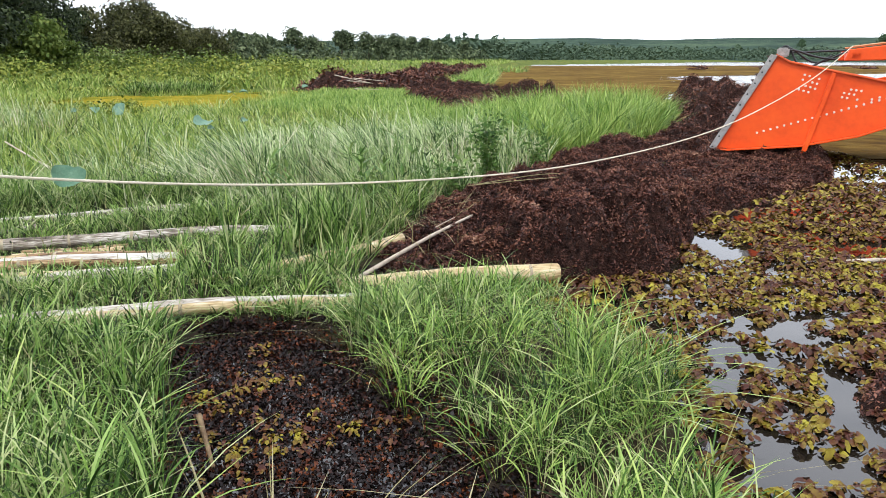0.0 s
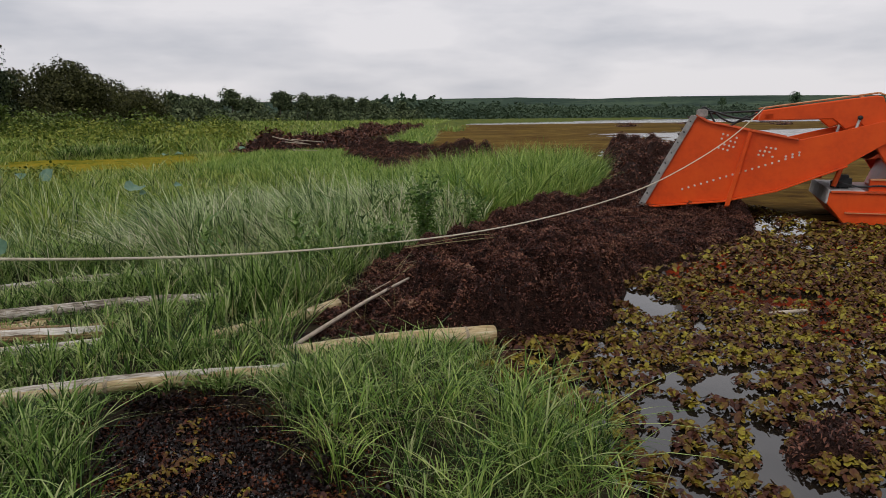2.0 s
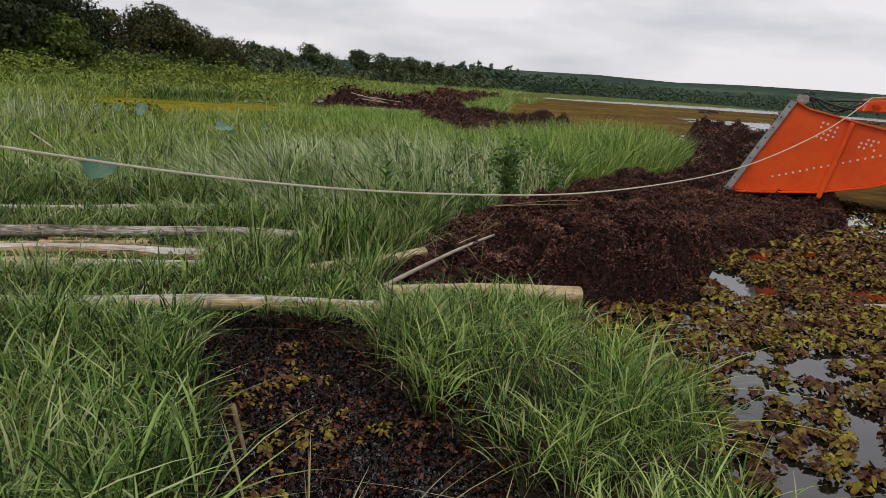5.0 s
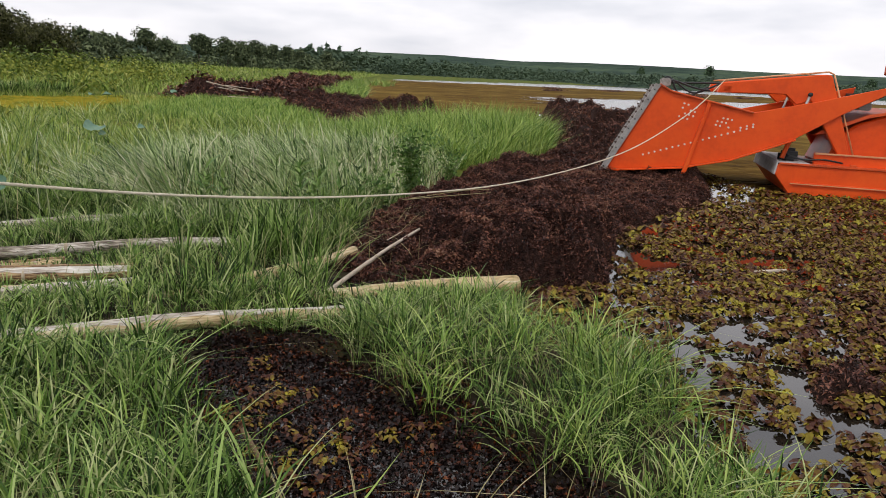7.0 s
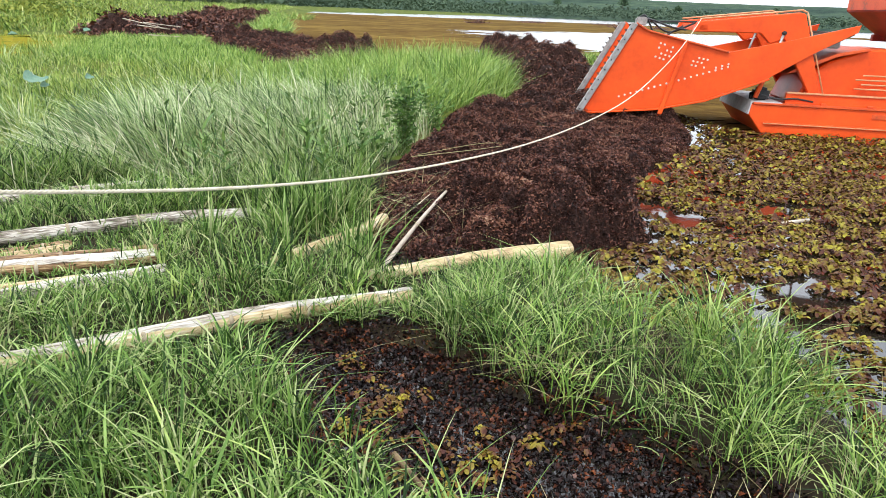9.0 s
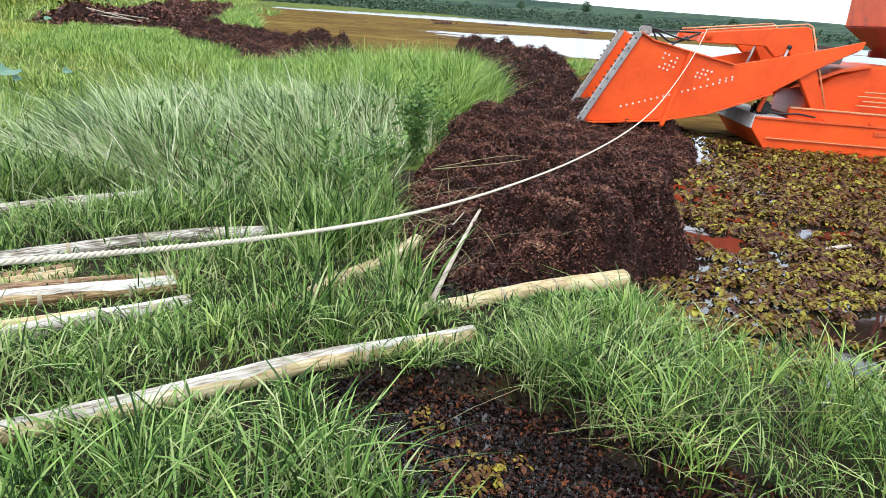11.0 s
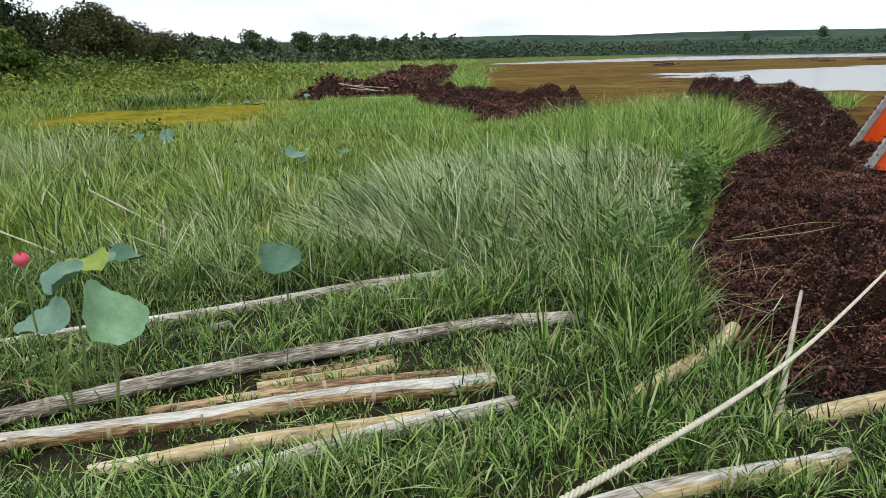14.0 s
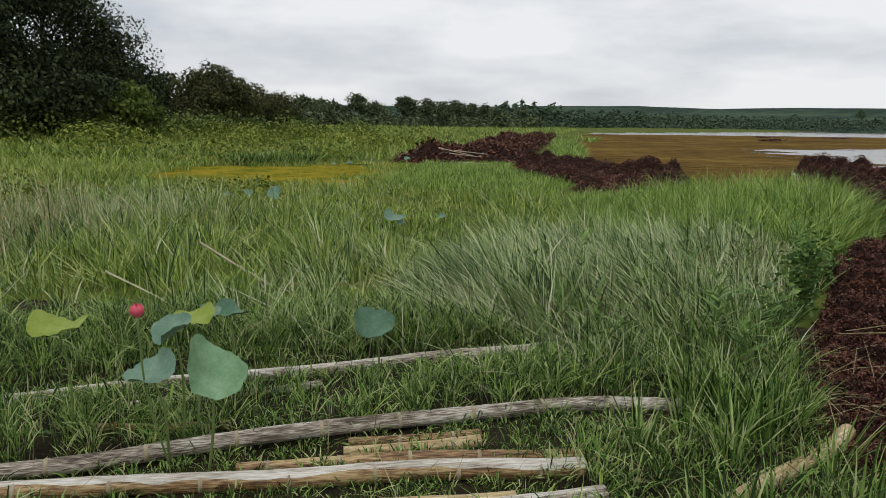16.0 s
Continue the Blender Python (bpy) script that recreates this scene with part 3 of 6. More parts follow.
def grid_mesh(xs, ys, zf):
    X, Y = np.meshgrid(xs, ys)
    Z = zf(X, Y)
    nx = len(xs)
    i = np.arange(len(ys) - 1)[:, None] * nx + np.arange(nx - 1)[None]
    q = np.stack([i, i + 1, i + 1 + nx, i + nx], -1).reshape(-1, 4)
    return np.stack([X, Y, Z], -1).reshape(-1, 3), q


gx, gy = axis_lines(-9, 6, 0.17, 2600), axis_lines(-1, 15, 0.17, 2600)
gv, gq = grid_mesh(gx, gy, ground_z)
ground = tagged(new("ground", raw_mesh("ground", gv, [gq], M_meadow, True)), "marshy bank of wet soil and low grass", "ground", kind="structure")
ground.data.materials.append(M_soil)
cen = gv[gq].mean(axis=1)
near_soil = (np.abs(cen[:, 0] + 2) < 7) & (cen[:, 1] < 9) & (cen[:, 1] > -6)
near_soil |= (np.abs(edge_distance(cen[:, 0], cen[:, 1], LAKE)) < 2.4) & (cen[:, 1] < 20)
ground.data.polygons.foreach_set("material_index", near_soil.astype(np.int32))

wx, wy = axis_lines(-10, 30, 4, 2600), axis_lines(-10, 60, 4, 2600)
wv, wq = grid_mesh(wx, wy, lambda x, y: x * 0.0)
water = tagged(new("water", raw_mesh("water", wv, [wq], M_water, True)), "still dark lake water reflecting a grey sky", "water", kind="structure")
water.data.materials.append(M_water_far)
wcen = wv[wq].mean(axis=1)
water.data.polygons.foreach_set("material_index", (wcen[:, 1] > 24).astype(np.int32))

# floating weed carpet farther out, broken at its edges
cx_, cy_ = [], []
cs_ = []
yy = 7.0
while yy < 205:
    step = 0.10 + 0.016 * (yy - 7.0)
    xx = np.arange(-4.0 if yy > 34 else 0.2, 130 if yy > 30 else 60, step)
    cx_.append(xx + (RNG.random() - 0.5) * step)
    cy_.append(np.full(len(xx), yy))
    cs_.append(np.full(len(xx), step))
    yy += step
cx_, cy_, cs_ = map(np.concatenate, (cx_, cy_, cs_))
mask_n = fractal(cx_, cy_, 1.6, 11)
d_open = edge_distance(cx_, cy_, OPEN_WATER)
keep = (edge_distance(cx_, cy_, LAKE) > 0.1)
keep &= mask_n + 0.055 * np.minimum(cy_ - 7, 14) > 0.70
streak = fractal(cx_ * 0.25, cy_, 0.5, 23)
keep &= ~((d_open + (streak - 0.5) * 14 > 0) & (streak < 0.93))
shore_line = np.interp(cx_, [-10, 23, 60, 130], [170, 172, 190, 205])
keep &= cy_ < shore_line + (streak - 0.5) * 20
keep &= np.hypot(cx_ - 2.15, cy_ - 8.45) > 0.4
keep &= ~((cx_ > 4.4) & (cx_ < 5.9) & (cy_ > 10.2) & (cy_ < 12.2))
cx_, cy_, cs_ = cx_[keep], cy_[keep], cs_[keep]
hz = 0.006 + 0.005 * RNG.random(len(cx_))
hs = cs_ * 0.56
j = lambda: 1 + RNG.uniform(0.0, 0.5, len(cx_))
tile = np.stack([np.stack([cx_ - hs * j(), cy_ - hs * j(), hz], 1), np.stack([cx_ + hs * j(), cy_ - hs * j(), hz], 1),
                 np.stack([cx_ + hs * j(), cy_ + hs * j(), hz], 1), np.stack([cx_ - hs * j(), cy_ + hs * j(), hz], 1)], 1)
tq = (np.arange(len(cx_)) * 4)[:, None] + np.arange(4)
stuff("weed_carpet", tile.reshape(-1, 3), [tq], M_mat_far, "brown carpet of floating water fern over the lake", "floating weed")

# yellow pond surface
pgx, pgy = np.arange(-26, -6, 0.35), np.arange(21, 39, 0.35)
px_, py_ = np.meshgrid(pgx, pgy)
px_, py_ = px_.ravel(), py_.ravel()
pk = edge_distance(px_, py_, POND) > -0.6 + 2.6 * step01(fractal(px_, py_, 0.5, 65, 3), 0.45, 0.8)
px_, py_ = px_[pk], py_[pk]
pz = 0.03 + 0.003 * RNG.random(len(px_))
pt = np.stack([np.stack([px_ + a * 0.22, py_ + b * 0.22, pz], 1) for a, b in ((-1, -1), (1, -1), (1, 1), (-1, 1))], 1)
stuff("duckweed", pt.reshape(-1, 3), [(np.arange(len(px_)) * 4)[:, None] + np.arange(4)], M_duckweed, "yellow-green duckweed covering a shallow pond", "floating weed")

# floating water fern near the bank, clump by clump
def fern_grid(x0, x1, y0, y1, pitch):
    ax, ay = np.meshgrid(np.arange(x0, x1, pitch), np.arange(y0, y1, pitch * 0.8))
    return ax.ravel() + RNG.uniform(-0.5, 0.5, ax.size) * pitch, ay.ravel() + RNG.uniform(-0.5, 0.5, ax.size) * pitch


for y0, y1, pitch, lv in ((0.5, 7.6, 0.086, 13), (7.6, 19, 0.13, 6)):
    fx, fy = fern_grid(-0.6, 17, y0, y1, pitch)
    fd = edge_distance(fx, fy, LAKE)
    cover = 0.30 * fractal(fx, fy, 0.8, 31, 3) + 0.70 * fractal(fx, fy, 4.3, 37, 2)
    thick = 0.372 + 0.04 * step01(-fy, -5.2, -3.6) - 0.014 * np.clip(fy - 4, 0, 12) + 0.15 * np.exp(-((fx - 0.55) ** 2 / 0.5 + (fy - 3.4) ** 2 / 0.7)) \
        + 0.30 * np.exp(-((fx - 1.25) ** 2 / 0.05 + (fy - 6.6) ** 2 / 0.4)) + 0.3 * np.exp(-((fx - 4.9) ** 2 / 0.5 + (fy - 10.6) ** 2 / 0.5)) \
        + 0.10 * np.exp(-((fx - 2.6) ** 2 / 0.3 + (fy - 5.6) ** 2 / 0.1)) \
        + 0.32 * np.exp(-((fx - 2.15) ** 2 / 0.10 + (fy - 8.45) ** 2 / 0.16)) + 0.30 * np.exp(-((fx - 2.8) ** 2 / 0.14 + (fy - 6.5) ** 2 / 0.03))
    fk = (fd > 0.02) & (cover > thick) & (fx < 3.5 + fy * 0.95) & (RNG.random(len(fx)) < 0.94)
    fk &= ~((fx > 5.7) & (fy > 13.5 - fx * 0.42))
    fx, fy, dome = fx[fk], fy[fk], step01((cover - thick)[fk], 0.0, 0.16)
    fv, ff = rosettes(fx, fy, 0.002 + 0.024 * dome, pitch * RNG.uniform(0.36, 0.68, len(fx)), lv, 0.62, 0.26, 0.44)
    stuff("water_fern", fv, ff, M_weed_float, "yellow-olive and brown floating water fern clumps", "floating weed")


# ---- heaps of dug-out weed ----
def heap(poly, spacing, height, wall, seed, label, big=0.55, small=3.2, clods=0):
    xs, ys = [p[0] for p in poly], [p[1] for p in poly]
    ax, ay = np.arange(min(xs) - 0.3, max(xs) + 0.3, spacing), np.arange(min(ys) - 0.3, max(ys) + 0.3, spacing)

    rng = np.random.default_rng(seed)
    lumps = []
    if clods:
        lx, ly = scatter(poly, clods, rng)
        lumps = list(zip(lx, ly, rng.uniform(0.14, 0.42, len(lx)), rng.uniform(0.3, 0.7, len(lx)), rng.uniform(0, 3.14, len(lx))))

    def clod_field(x, y):
        out = np.zeros(np.shape(x))
        wx, wy = x + 0.10 * (fractal(x, y, 4.0, seed + 31, 2) - 0.5), y + 0.10 * (fractal(x, y, 4.0, seed + 33, 2) - 0.5)
        for lx, ly, r, tall, a in lumps:
            dx, dy = wx - lx, wy - ly
            u, w = dx * math.cos(a) + dy * math.sin(a), (dy * math.cos(a) - dx * math.sin(a)) * 1.5
            out = np.maximum(out, r * tall * (1 - (u * u + w * w) / (r * r)))
        return out

    def zf(x, y):
        d = edge_distance(x + 0.25 * (fractal(x, y, 1.7, seed) - 0.5), y + 0.25 * (fractal(x, y, 1.7, seed + 9) - 0.5), poly)
        bankward = 1 - 0.6 * step01(-edge_distance(x, y, LAKE), 0.8, 1.9) * (1 if wall < 0.2 else 0)
        bankward = bankward * (1 - 0.88 * np.exp(-((x - 3.3) ** 2 + (y - 9.9) ** 2) / 2.4)) * (1 - 0.75 * np.exp(-((x - 4.1) ** 2 + (y - 11.4) ** 2) / 1.4)) * (1 - 0.6 * np.exp(-((x - 3.3) ** 2 + (y - 11.6) ** 2) / 0.8))
        n = fractal(x, y, big, seed + 3, 3)
        lump = fractal(x, y, small, seed + 5, 4)
        clod = fractal(x, y, small * 2.3, seed + 7, 2)
        z = -0.12 + step01(d + 0.22 * (fractal(x, y, 3.2, seed + 21, 3) - 0.5), -0.05, wall * 1.25) * (0.13 + 1.15 * np.maximum(bankward, 0.4) * clod_field(x, y) + bankward * height * (0.25 + 1.1 * step01(n, 0.3, 0.75)) * (0.22 + 1.15 * lump + 0.85 * (step01(clod, 0.3, 0.7) - 0.5) + 1.1 * (np.minimum(1.2, 4 * np.abs(2 * fractal(x, y, small * 0.55, seed + 13, 3) - 1)) - 0.5))) + 0.05 * lump
        if not clods:
            return z
        over = np.maximum(z - 0.40, 0)
        return np.minimum(z, 0.40) + 0.16 * over / (0.16 + over)
    v, q = grid_mesh(ax, ay, zf)
    mid = v[q].mean(axis=1)
    keep_q = edge_distance(mid[:, 0], mid[:, 1], poly) > -0.16
    ob = tagged(new("weed_mound", raw_mesh("weed_mound", v, [q[keep_q]], M_weed_mat, True)), label, "weed mound")
    return ob, zf


heap_main, heap_z = heap([p for p in HEAP if p[1] < 18], 0.042, 0.26, 0.19, 41, "dark brown heap of dug-out rotting water weed along the bank", clods=5)
heap_far, heap_far_z = heap([(6.2, 16.2), (9.5, 23.5), (15.3, 36), (13.5, 41.8), (10, 37.5), (7, 28), (5.4, 21.6), (3.0, 15.2)], 0.16, 0.34, 0.6, 43, "long dark spit of heaped water weed", 0.4, 1.4)
heap_b, heap_b_z = heap(HEAP_B, 0.16, 0.29, 0.7, 47, "dark heap of dried water weed behind the grass", 0.35, 1.1)
heap_a, heap_a_z = heap(HEAP_A, 0.3, 0.42, 1.0, 51, "dark ragged mound of water weed along the far bank", 0.2, 0.6)


def heap_clumps(poly, zf, per_m2, size, parent, mat=M_weed_dark):
    x, y = scatter(poly, per_m2)
    z = zf(x, y)
    k = (z > -0.02) & (RNG.random(len(x)) < 0.62 + 0.38 * step01(fractal(x, y, 5.0, 201, 3), 0.3, 0.55))
    v, f = shreds(x[k], y[k], z[k] + 0.008 + size * RNG.uniform(0.0, 0.6, k.sum()), size)
    ob = part_raw("weed_crust", v, f, mat, parent)
    ob["kind"] = "stuff"


heap_clumps([(-1.95, 5.2), (-1.1, 5.32), (-0.3, 5.45), (0.62, 5.74), (1.35, 7.45), (1.95, 8.1), (2.9, 9.0), (-0.8, 9.1), (-1.7, 7)], heap_z, 10200, 0.030, heap_main)
heap_clumps([(-0.8, 9.1), (2.9, 9.0), (3.7, 9.75), (4.5, 10.7), (5.0, 11.9), (0.8, 12.6), (0, 10.6)], heap_z, 5200, 0.038, heap_main)
heap_clumps([(5.0, 11.9), (6.4, 17), (3.2, 15.5), (0.8, 12.6)], heap_z, 1900, 0.05, heap_main)
heap_clumps([(6.2, 16.2), (9.5, 23.5), (15.3, 36), (13.5, 41.8), (10, 37.5), (7, 28), (5.4, 21.6), (3.0, 15.2)], heap_far_z, 520, 0.085, heap_far)
heap_clumps(HEAP_B, heap_b_z, 520, 0.085, heap_b)
heap_clumps(HEAP_A, heap_a_z, 60, 0.26, heap_a)
# a small lump of mud and weed standing in the near water
lump, lump_z = heap([(0.75, 3.35), (1.0, 3.15), (1.35, 3.2), (1.5, 3.5), (1.2, 3.75), (0.9, 3.65)], 0.04, 0.08, 0.2, 61, "small black lump of weed and mud in the water")
heap_clumps([(0.75, 3.35), (1.0, 3.15), (1.35, 3.2), (1.5, 3.5), (1.2, 3.75), (0.9, 3.65)], lump_z, 4500, 0.03, lump)

# puddle full of weed between the grass
ux, uy = scatter([(p[0] * 1.0 + (0.2 if p[0] > -1.6 else -0.2), p[1] + (0.12 if p[1] > 3 else -0.1)) for p in PUDDLE], 7600)
uk = fractal(ux, uy, 2.6, 71) + RNG.normal(0, 0.05, len(ux)) > 0.30
uv, uf = shreds(ux[uk], uy[uk], np.maximum(ground_z(ux[uk], uy[uk]), 0.002) + 0.05 * np.maximum(0, fractal(ux[uk], uy[uk], 3, 73) - 0.5), 0.026, 0.6, 0.9)
stuff("puddle_weed", uv, uf, M_weed_puddle, "dark wet weed with rust and yellow leaves in a muddy puddle", "floating weed")

# litter of weed round the puddle and under the thick pole
for area in ([(-2.9, 4.25), (-2.45, 4.45), (-1.7, 4.6), (-0.9, 4.7), (-1.2, 3.4), (-1.5, 3.6), (-2.0, 4.2)], [(-2.1, 4.95), (-0.45, 5.3), (-0.35, 5.6), (-2.0, 5.6)]):
    ux, uy = scatter(area, 5200)
    uv, uf = shreds(ux, uy, np.maximum(ground_z(ux, uy), 0.0) + 0.006, 0.024, 0.6, 0.7)
    stuff("weed_litter", uv, uf, M_weed_puddle, "dark scraps of weed on the wet soil", "weed litter")

ux, uy = scatter(PUDDLE, 260)
uk = fractal(ux, uy, 2.2, 75) > 0.62
uv, uf = rosettes(ux[uk], uy[uk], np.maximum(ground_z(ux[uk], uy[uk]), 0.002) + 0.012, 0.028 * RNG.uniform(0.6, 1.4, uk.sum()), 7, 0.5)
stuff("water_fern", uv, uf, M_weed_float, "yellow-green and rust fern clumps in the puddle", "floating weed")

# ---- grass ----
def tuft_density(x, y, seed, lo=0.3, hi=0.6, scale=1.5):
    return RNG.random(len(x)) < 0.25 + 0.75 * step01(fractal(x, y, scale, seed), lo, hi)


NEAR = [(-9, -1.5), (-9, 8.2), (-5.2, 8.7), (-3.4, 8.1), (-1.4, 8.3), (-1.6, 7), (-1.95, 5.5), (-1.85, 4.75), (-2.0, 4.34), (-2.46, 4.44), (-2.9, 4.26), (-2.62, 3.5), (-2.25, 2.5),
        (-2.0, 1.5), (-1.6, -1.5)]
POLES = [((-0.35, 5.43), (-2.0, 5.1)), ((-1.8, 4.8), (-5.9, 3.45)), ((-3.4, 7.94), (-7.4, 6.28)), ((-2.3, 6.8), (-7.0, 5.0)), ((-3.36, 5.69), (-7.1, 4.92)),
         ((-3.28, 5.42), (-5.5, 4.9)), ((-1.58, 6.36), (-2.7, 5.35)), ((-4.0, 6.05), (-4.8, 5.78))]


def pole_gap(x, y):
    """How tall grass may stand beside the poles: low in front of them, full away from them."""
    g = np.ones(len(x))
    for i, ((ax, ay), (bx, by)) in enumerate(POLES):
        ex, ey = bx - ax, by - ay
        t = np.clip(((x - ax) * ex + (y - ay) * ey) / (ex * ex + ey * ey), 0 if i < 2 else 0.10, 1)
        qx, qy = x - ax - t * ex, y - ay - t * ey
        d = np.hypot(qx, qy) * np.where(qy > 0, 2.2, 1.0)
        g = np.minimum(g, (0.42 if i < 2 else 0.34) + (0.58 if i < 2 else 0.66) * step01(d, 0.06, 0.7))
    return g


LOG_ZONE = [(-8, 4.6), (-4.6, 4.75), (-3.0, 5.2), (-2.2, 6.5), (-3.0, 8.0), (-8, 6.8)]


def near_height(x, y):
    zone = step01(edge_distance(x, y, LOG_ZONE), -0.25, 0.25)
    return (0.17 + 0.27 * fractal(x, y, 1.1, 83)) * (1 - 0.3 * zone) * pole_gap(x, y)


def near_keep(x, y):
    zone = step01(edge_distance(x, y, LOG_ZONE), -0.25, 0.25)
    return RNG.random(len(x)) < (1 - 0.03 * zone) * (0.25 + 0.75 * step01(y, 0.6, 1.7)) * (0.5 + 0.5 * step01(x, -8.2, -7.2))


tuft_field("grass", NEAR, 110, 17, near_height, 0.0082, 0.36, M_grass, "fresh green long grass on the bank", keep=near_keep, lift=0.7, fine=True, droop=0.62)
tuft_field("grass", NEAR, 5, 14, lambda x, y: 1.1 * near_height(x, y), 0.011, 0.6, M_grass_bright, "yellowish young grass on the bank", keep=near_keep, lift=0.6)

STRIP = [(-1.85, 4.75), (-0.62, 4.8), (-0.45, 4.4), (-0.2, 3.95), (-0.02, 3.45), (-0.05, 3.0), (-0.12, 2.4), (-0.2, 1.2), (-0.62, 1.2), (-0.74, 1.9), (-0.9, 2.4), (-1.1, 2.95), (-1.44, 3.3), (-1.60, 3.8), (-1.95, 4.3)]


def strip_keep(x, y):
    d = -edge_distance(x, y, LAKE) + 0.1
    return fractal(x, y, 3.2, 87, 3) + 0.10 * RNG.normal(size=len(x)) > 0.56 - 0.34 * step01(d, 0.0, 0.32)


tuft_field("bright_grass", STRIP, 42, 17, lambda x, y: (0.12 + 0.25 * step01(fractal(x, y, 2.0, 89), 0.25, 0.8)) * pole_gap(x, y), 0.0068, 0.42, M_grass_bright,
           "pale yellowish grass between puddle and lake", floor=-0.03, lift=0.7, keep=strip_keep, fine=True, droop=0.6)
tuft_field("grass", STRIP, 66, 18, lambda x, y: (0.12 + 0.27 * step01(fractal(x, y, 2.0, 89), 0.25, 0.8)) * pole_gap(x, y), 0.0072, 0.42, M_grass,
           "fresh green grass between puddle and lake", floor=-0.03, lift=0.7, keep=strip_keep, fine=True, droop=0.6)
tuft_field("dry_grass", STRIP, 9, 7, lambda x, y: 0.26 * pole_gap(x, y), 0.004, 0.6, M_grass_dry, "thin straw among grass at the water's edge", floor=-0.03)

RIM = [(-2.9, 4.26), (-2.46, 4.42), (-2.0, 4.32), (-1.62, 4.08), (-1.3, 4.1), (-1.5, 4.6), (-2.6, 4.55)]
tuft_field("grass", RIM, 170, 15, lambda x, y: (0.12 + 0.22 * fractal(x, y, 1.5, 91)) * pole_gap(x, y), 0.008, 0.6, M_grass, "short grass on the rim of the puddle", lift=0.6)

BESIDE = [(-1.9, 4.72), (-0.5, 4.72), (-0.35, 5.25), (-0.9, 5.2), (-2.0, 4.98)]
tuft_field("grass", BESIDE, 150, 16, lambda x, y: (0.12 + 0.22 * fractal(x, y, 1.5, 93)) * pole_gap(x, y), 0.0078, 0.6, M_grass, "short grass beside the thick bamboo pole", lift=0.6, floor=-0.02)

# a tall clump beside the bamboo and tufts at the heap's edge
CLUMP = [(-2.9, 5.0), (-2.0, 4.95), (-1.75, 5.6), (-1.9, 6.6), (-2.4, 6.9), (-3.0, 6.0)]
tuft_field("grass", CLUMP, 24, 18, lambda x, y: 0.58 * (0.3 + 0.7 * pole_gap(x, y)), 0.013, 0.28, M_grass, "tall green grass clump beside the bamboo")

SILVER = [(-4.5, 8.7), (-3.4, 8.0), (-1.5, 8.1), (-0.9, 9.2), (0.0, 10.7), (0.5, 12.3), (-0.4, 13.3), (-2.6, 13.4), (-4.2, 11.6), (-4.9, 10.0)]
def silver_height(x, y):
    rise = step01(edge_distance(x, y, SILVER), -0.1, 0.9)
    return (0.34 + 0.32 * rise) * (0.55 + 0.7 * fractal(x, y, 1.4, 94))


tuft_field("silver_grass", SILVER, 40, 17, silver_height, 0.015, 0.55, M_grass_silver, "tall silvery grass bent over by the wind", np.pi * 0.9, 0.45, 0.07)
tuft_field("grass", SILVER, 15, 14, lambda x, y: 0.7 * silver_height(x, y), 0.014, 0.45, M_grass, "green undergrowth among tall silvery grass", np.pi * 0.9, 0.25, 0.06, lift=0.5)

tuft_field("silver_grass", SILVER, 16, 9, lambda x, y: 1.25 * silver_height(x, y), 0.014, 0.5, M_grass_silver, "long pale blades standing over silvery grass", np.pi * 0.9, 0.35, 0.09)
WISPS = [(-6.8, 8.2), (-4.6, 6.9), (-2.6, 7.2), (-1.8, 6.6), (-1.5, 8.1), (-3.4, 8.0), (-4.5, 8.7), (-4.9, 10.0), (-4.2, 11.6), (-6.5, 11.5)]
tuft_field("silver_grass", WISPS, 8, 14, lambda x, y: (0.32 + 0.25 * fractal(x, y, 1.4, 98)) * pole_gap(x, y), 0.011, 0.55, M_grass_silver, "loose pale grass between meadow and bamboo", np.pi * 0.9, 0.3, 0.08)
tuft_field("dry_grass", SILVER, 9, 16, lambda x, y: 0.8 * silver_height(x, y), 0.009, 0.6, M_grass_dry, "straw-coloured dead grass among tall silvery grass", np.pi * 0.9, 0.4, 0.08)
tuft_field("meadow_grass", POND, 9, 12, lambda x, y: 0.16 + 0.24 * fractal(x, y, 0.8, 66), 0.022, 0.4, M_meadow_grass, "marsh grass growing out of the pond's rim", radius=0.14, floor=0.0,
           keep=lambda x, y: edge_distance(x, y, POND) + RNG.normal(0, 0.25, len(x)) < 2.6 * step01(fractal(x, y, 0.45, 67, 3), 0.38, 0.75))
POND_TUFT = [(-15.4, 33.0), (-14.2, 32.9), (-12.6, 34.6), (-12.3, 35.6), (-14.0, 35.0), (-15.6, 34.0)]
tuft_field("grass", POND_TUFT, 22, 20, lambda x, y: 0.42 + 0.35 * fractal(x, y, 1.2, 95), 0.03, 0.35, M_grass, "green grass tussock standing in the duckweed pond", radius=0.12, floor=0.0)

x, y = scatter([(-27, 21.5), (-14.6, 22.0), (-15.8, 26.5), (-16.8, 30.5), (-15.5, 33.2), (-20, 31.5), (-27, 27)], 70)
k = fractal(x, y, 0.5, 96) + RNG.normal(0, 0.08, len(x)) > 0.42
v, f = blades(x[k], y[k], np.maximum(ground_z(x[k], y[k]), 0), 0.35 + 0.35 * fractal(x[k], y[k], 0.4, 92), 0.03, 0.4)
stuff("meadow_grass", v, f, M_meadow_grass, "green marsh grass growing into the pond", "grass")

BRIGHT = [(-0.4, 13.2), (0.5, 12.3), (0.8, 12.7), (3.2, 15.5), (5.2, 21.2), (3.5, 22.3), (1.5, 21.5), (-2.4, 20.6), (-2.6, 13.4)]
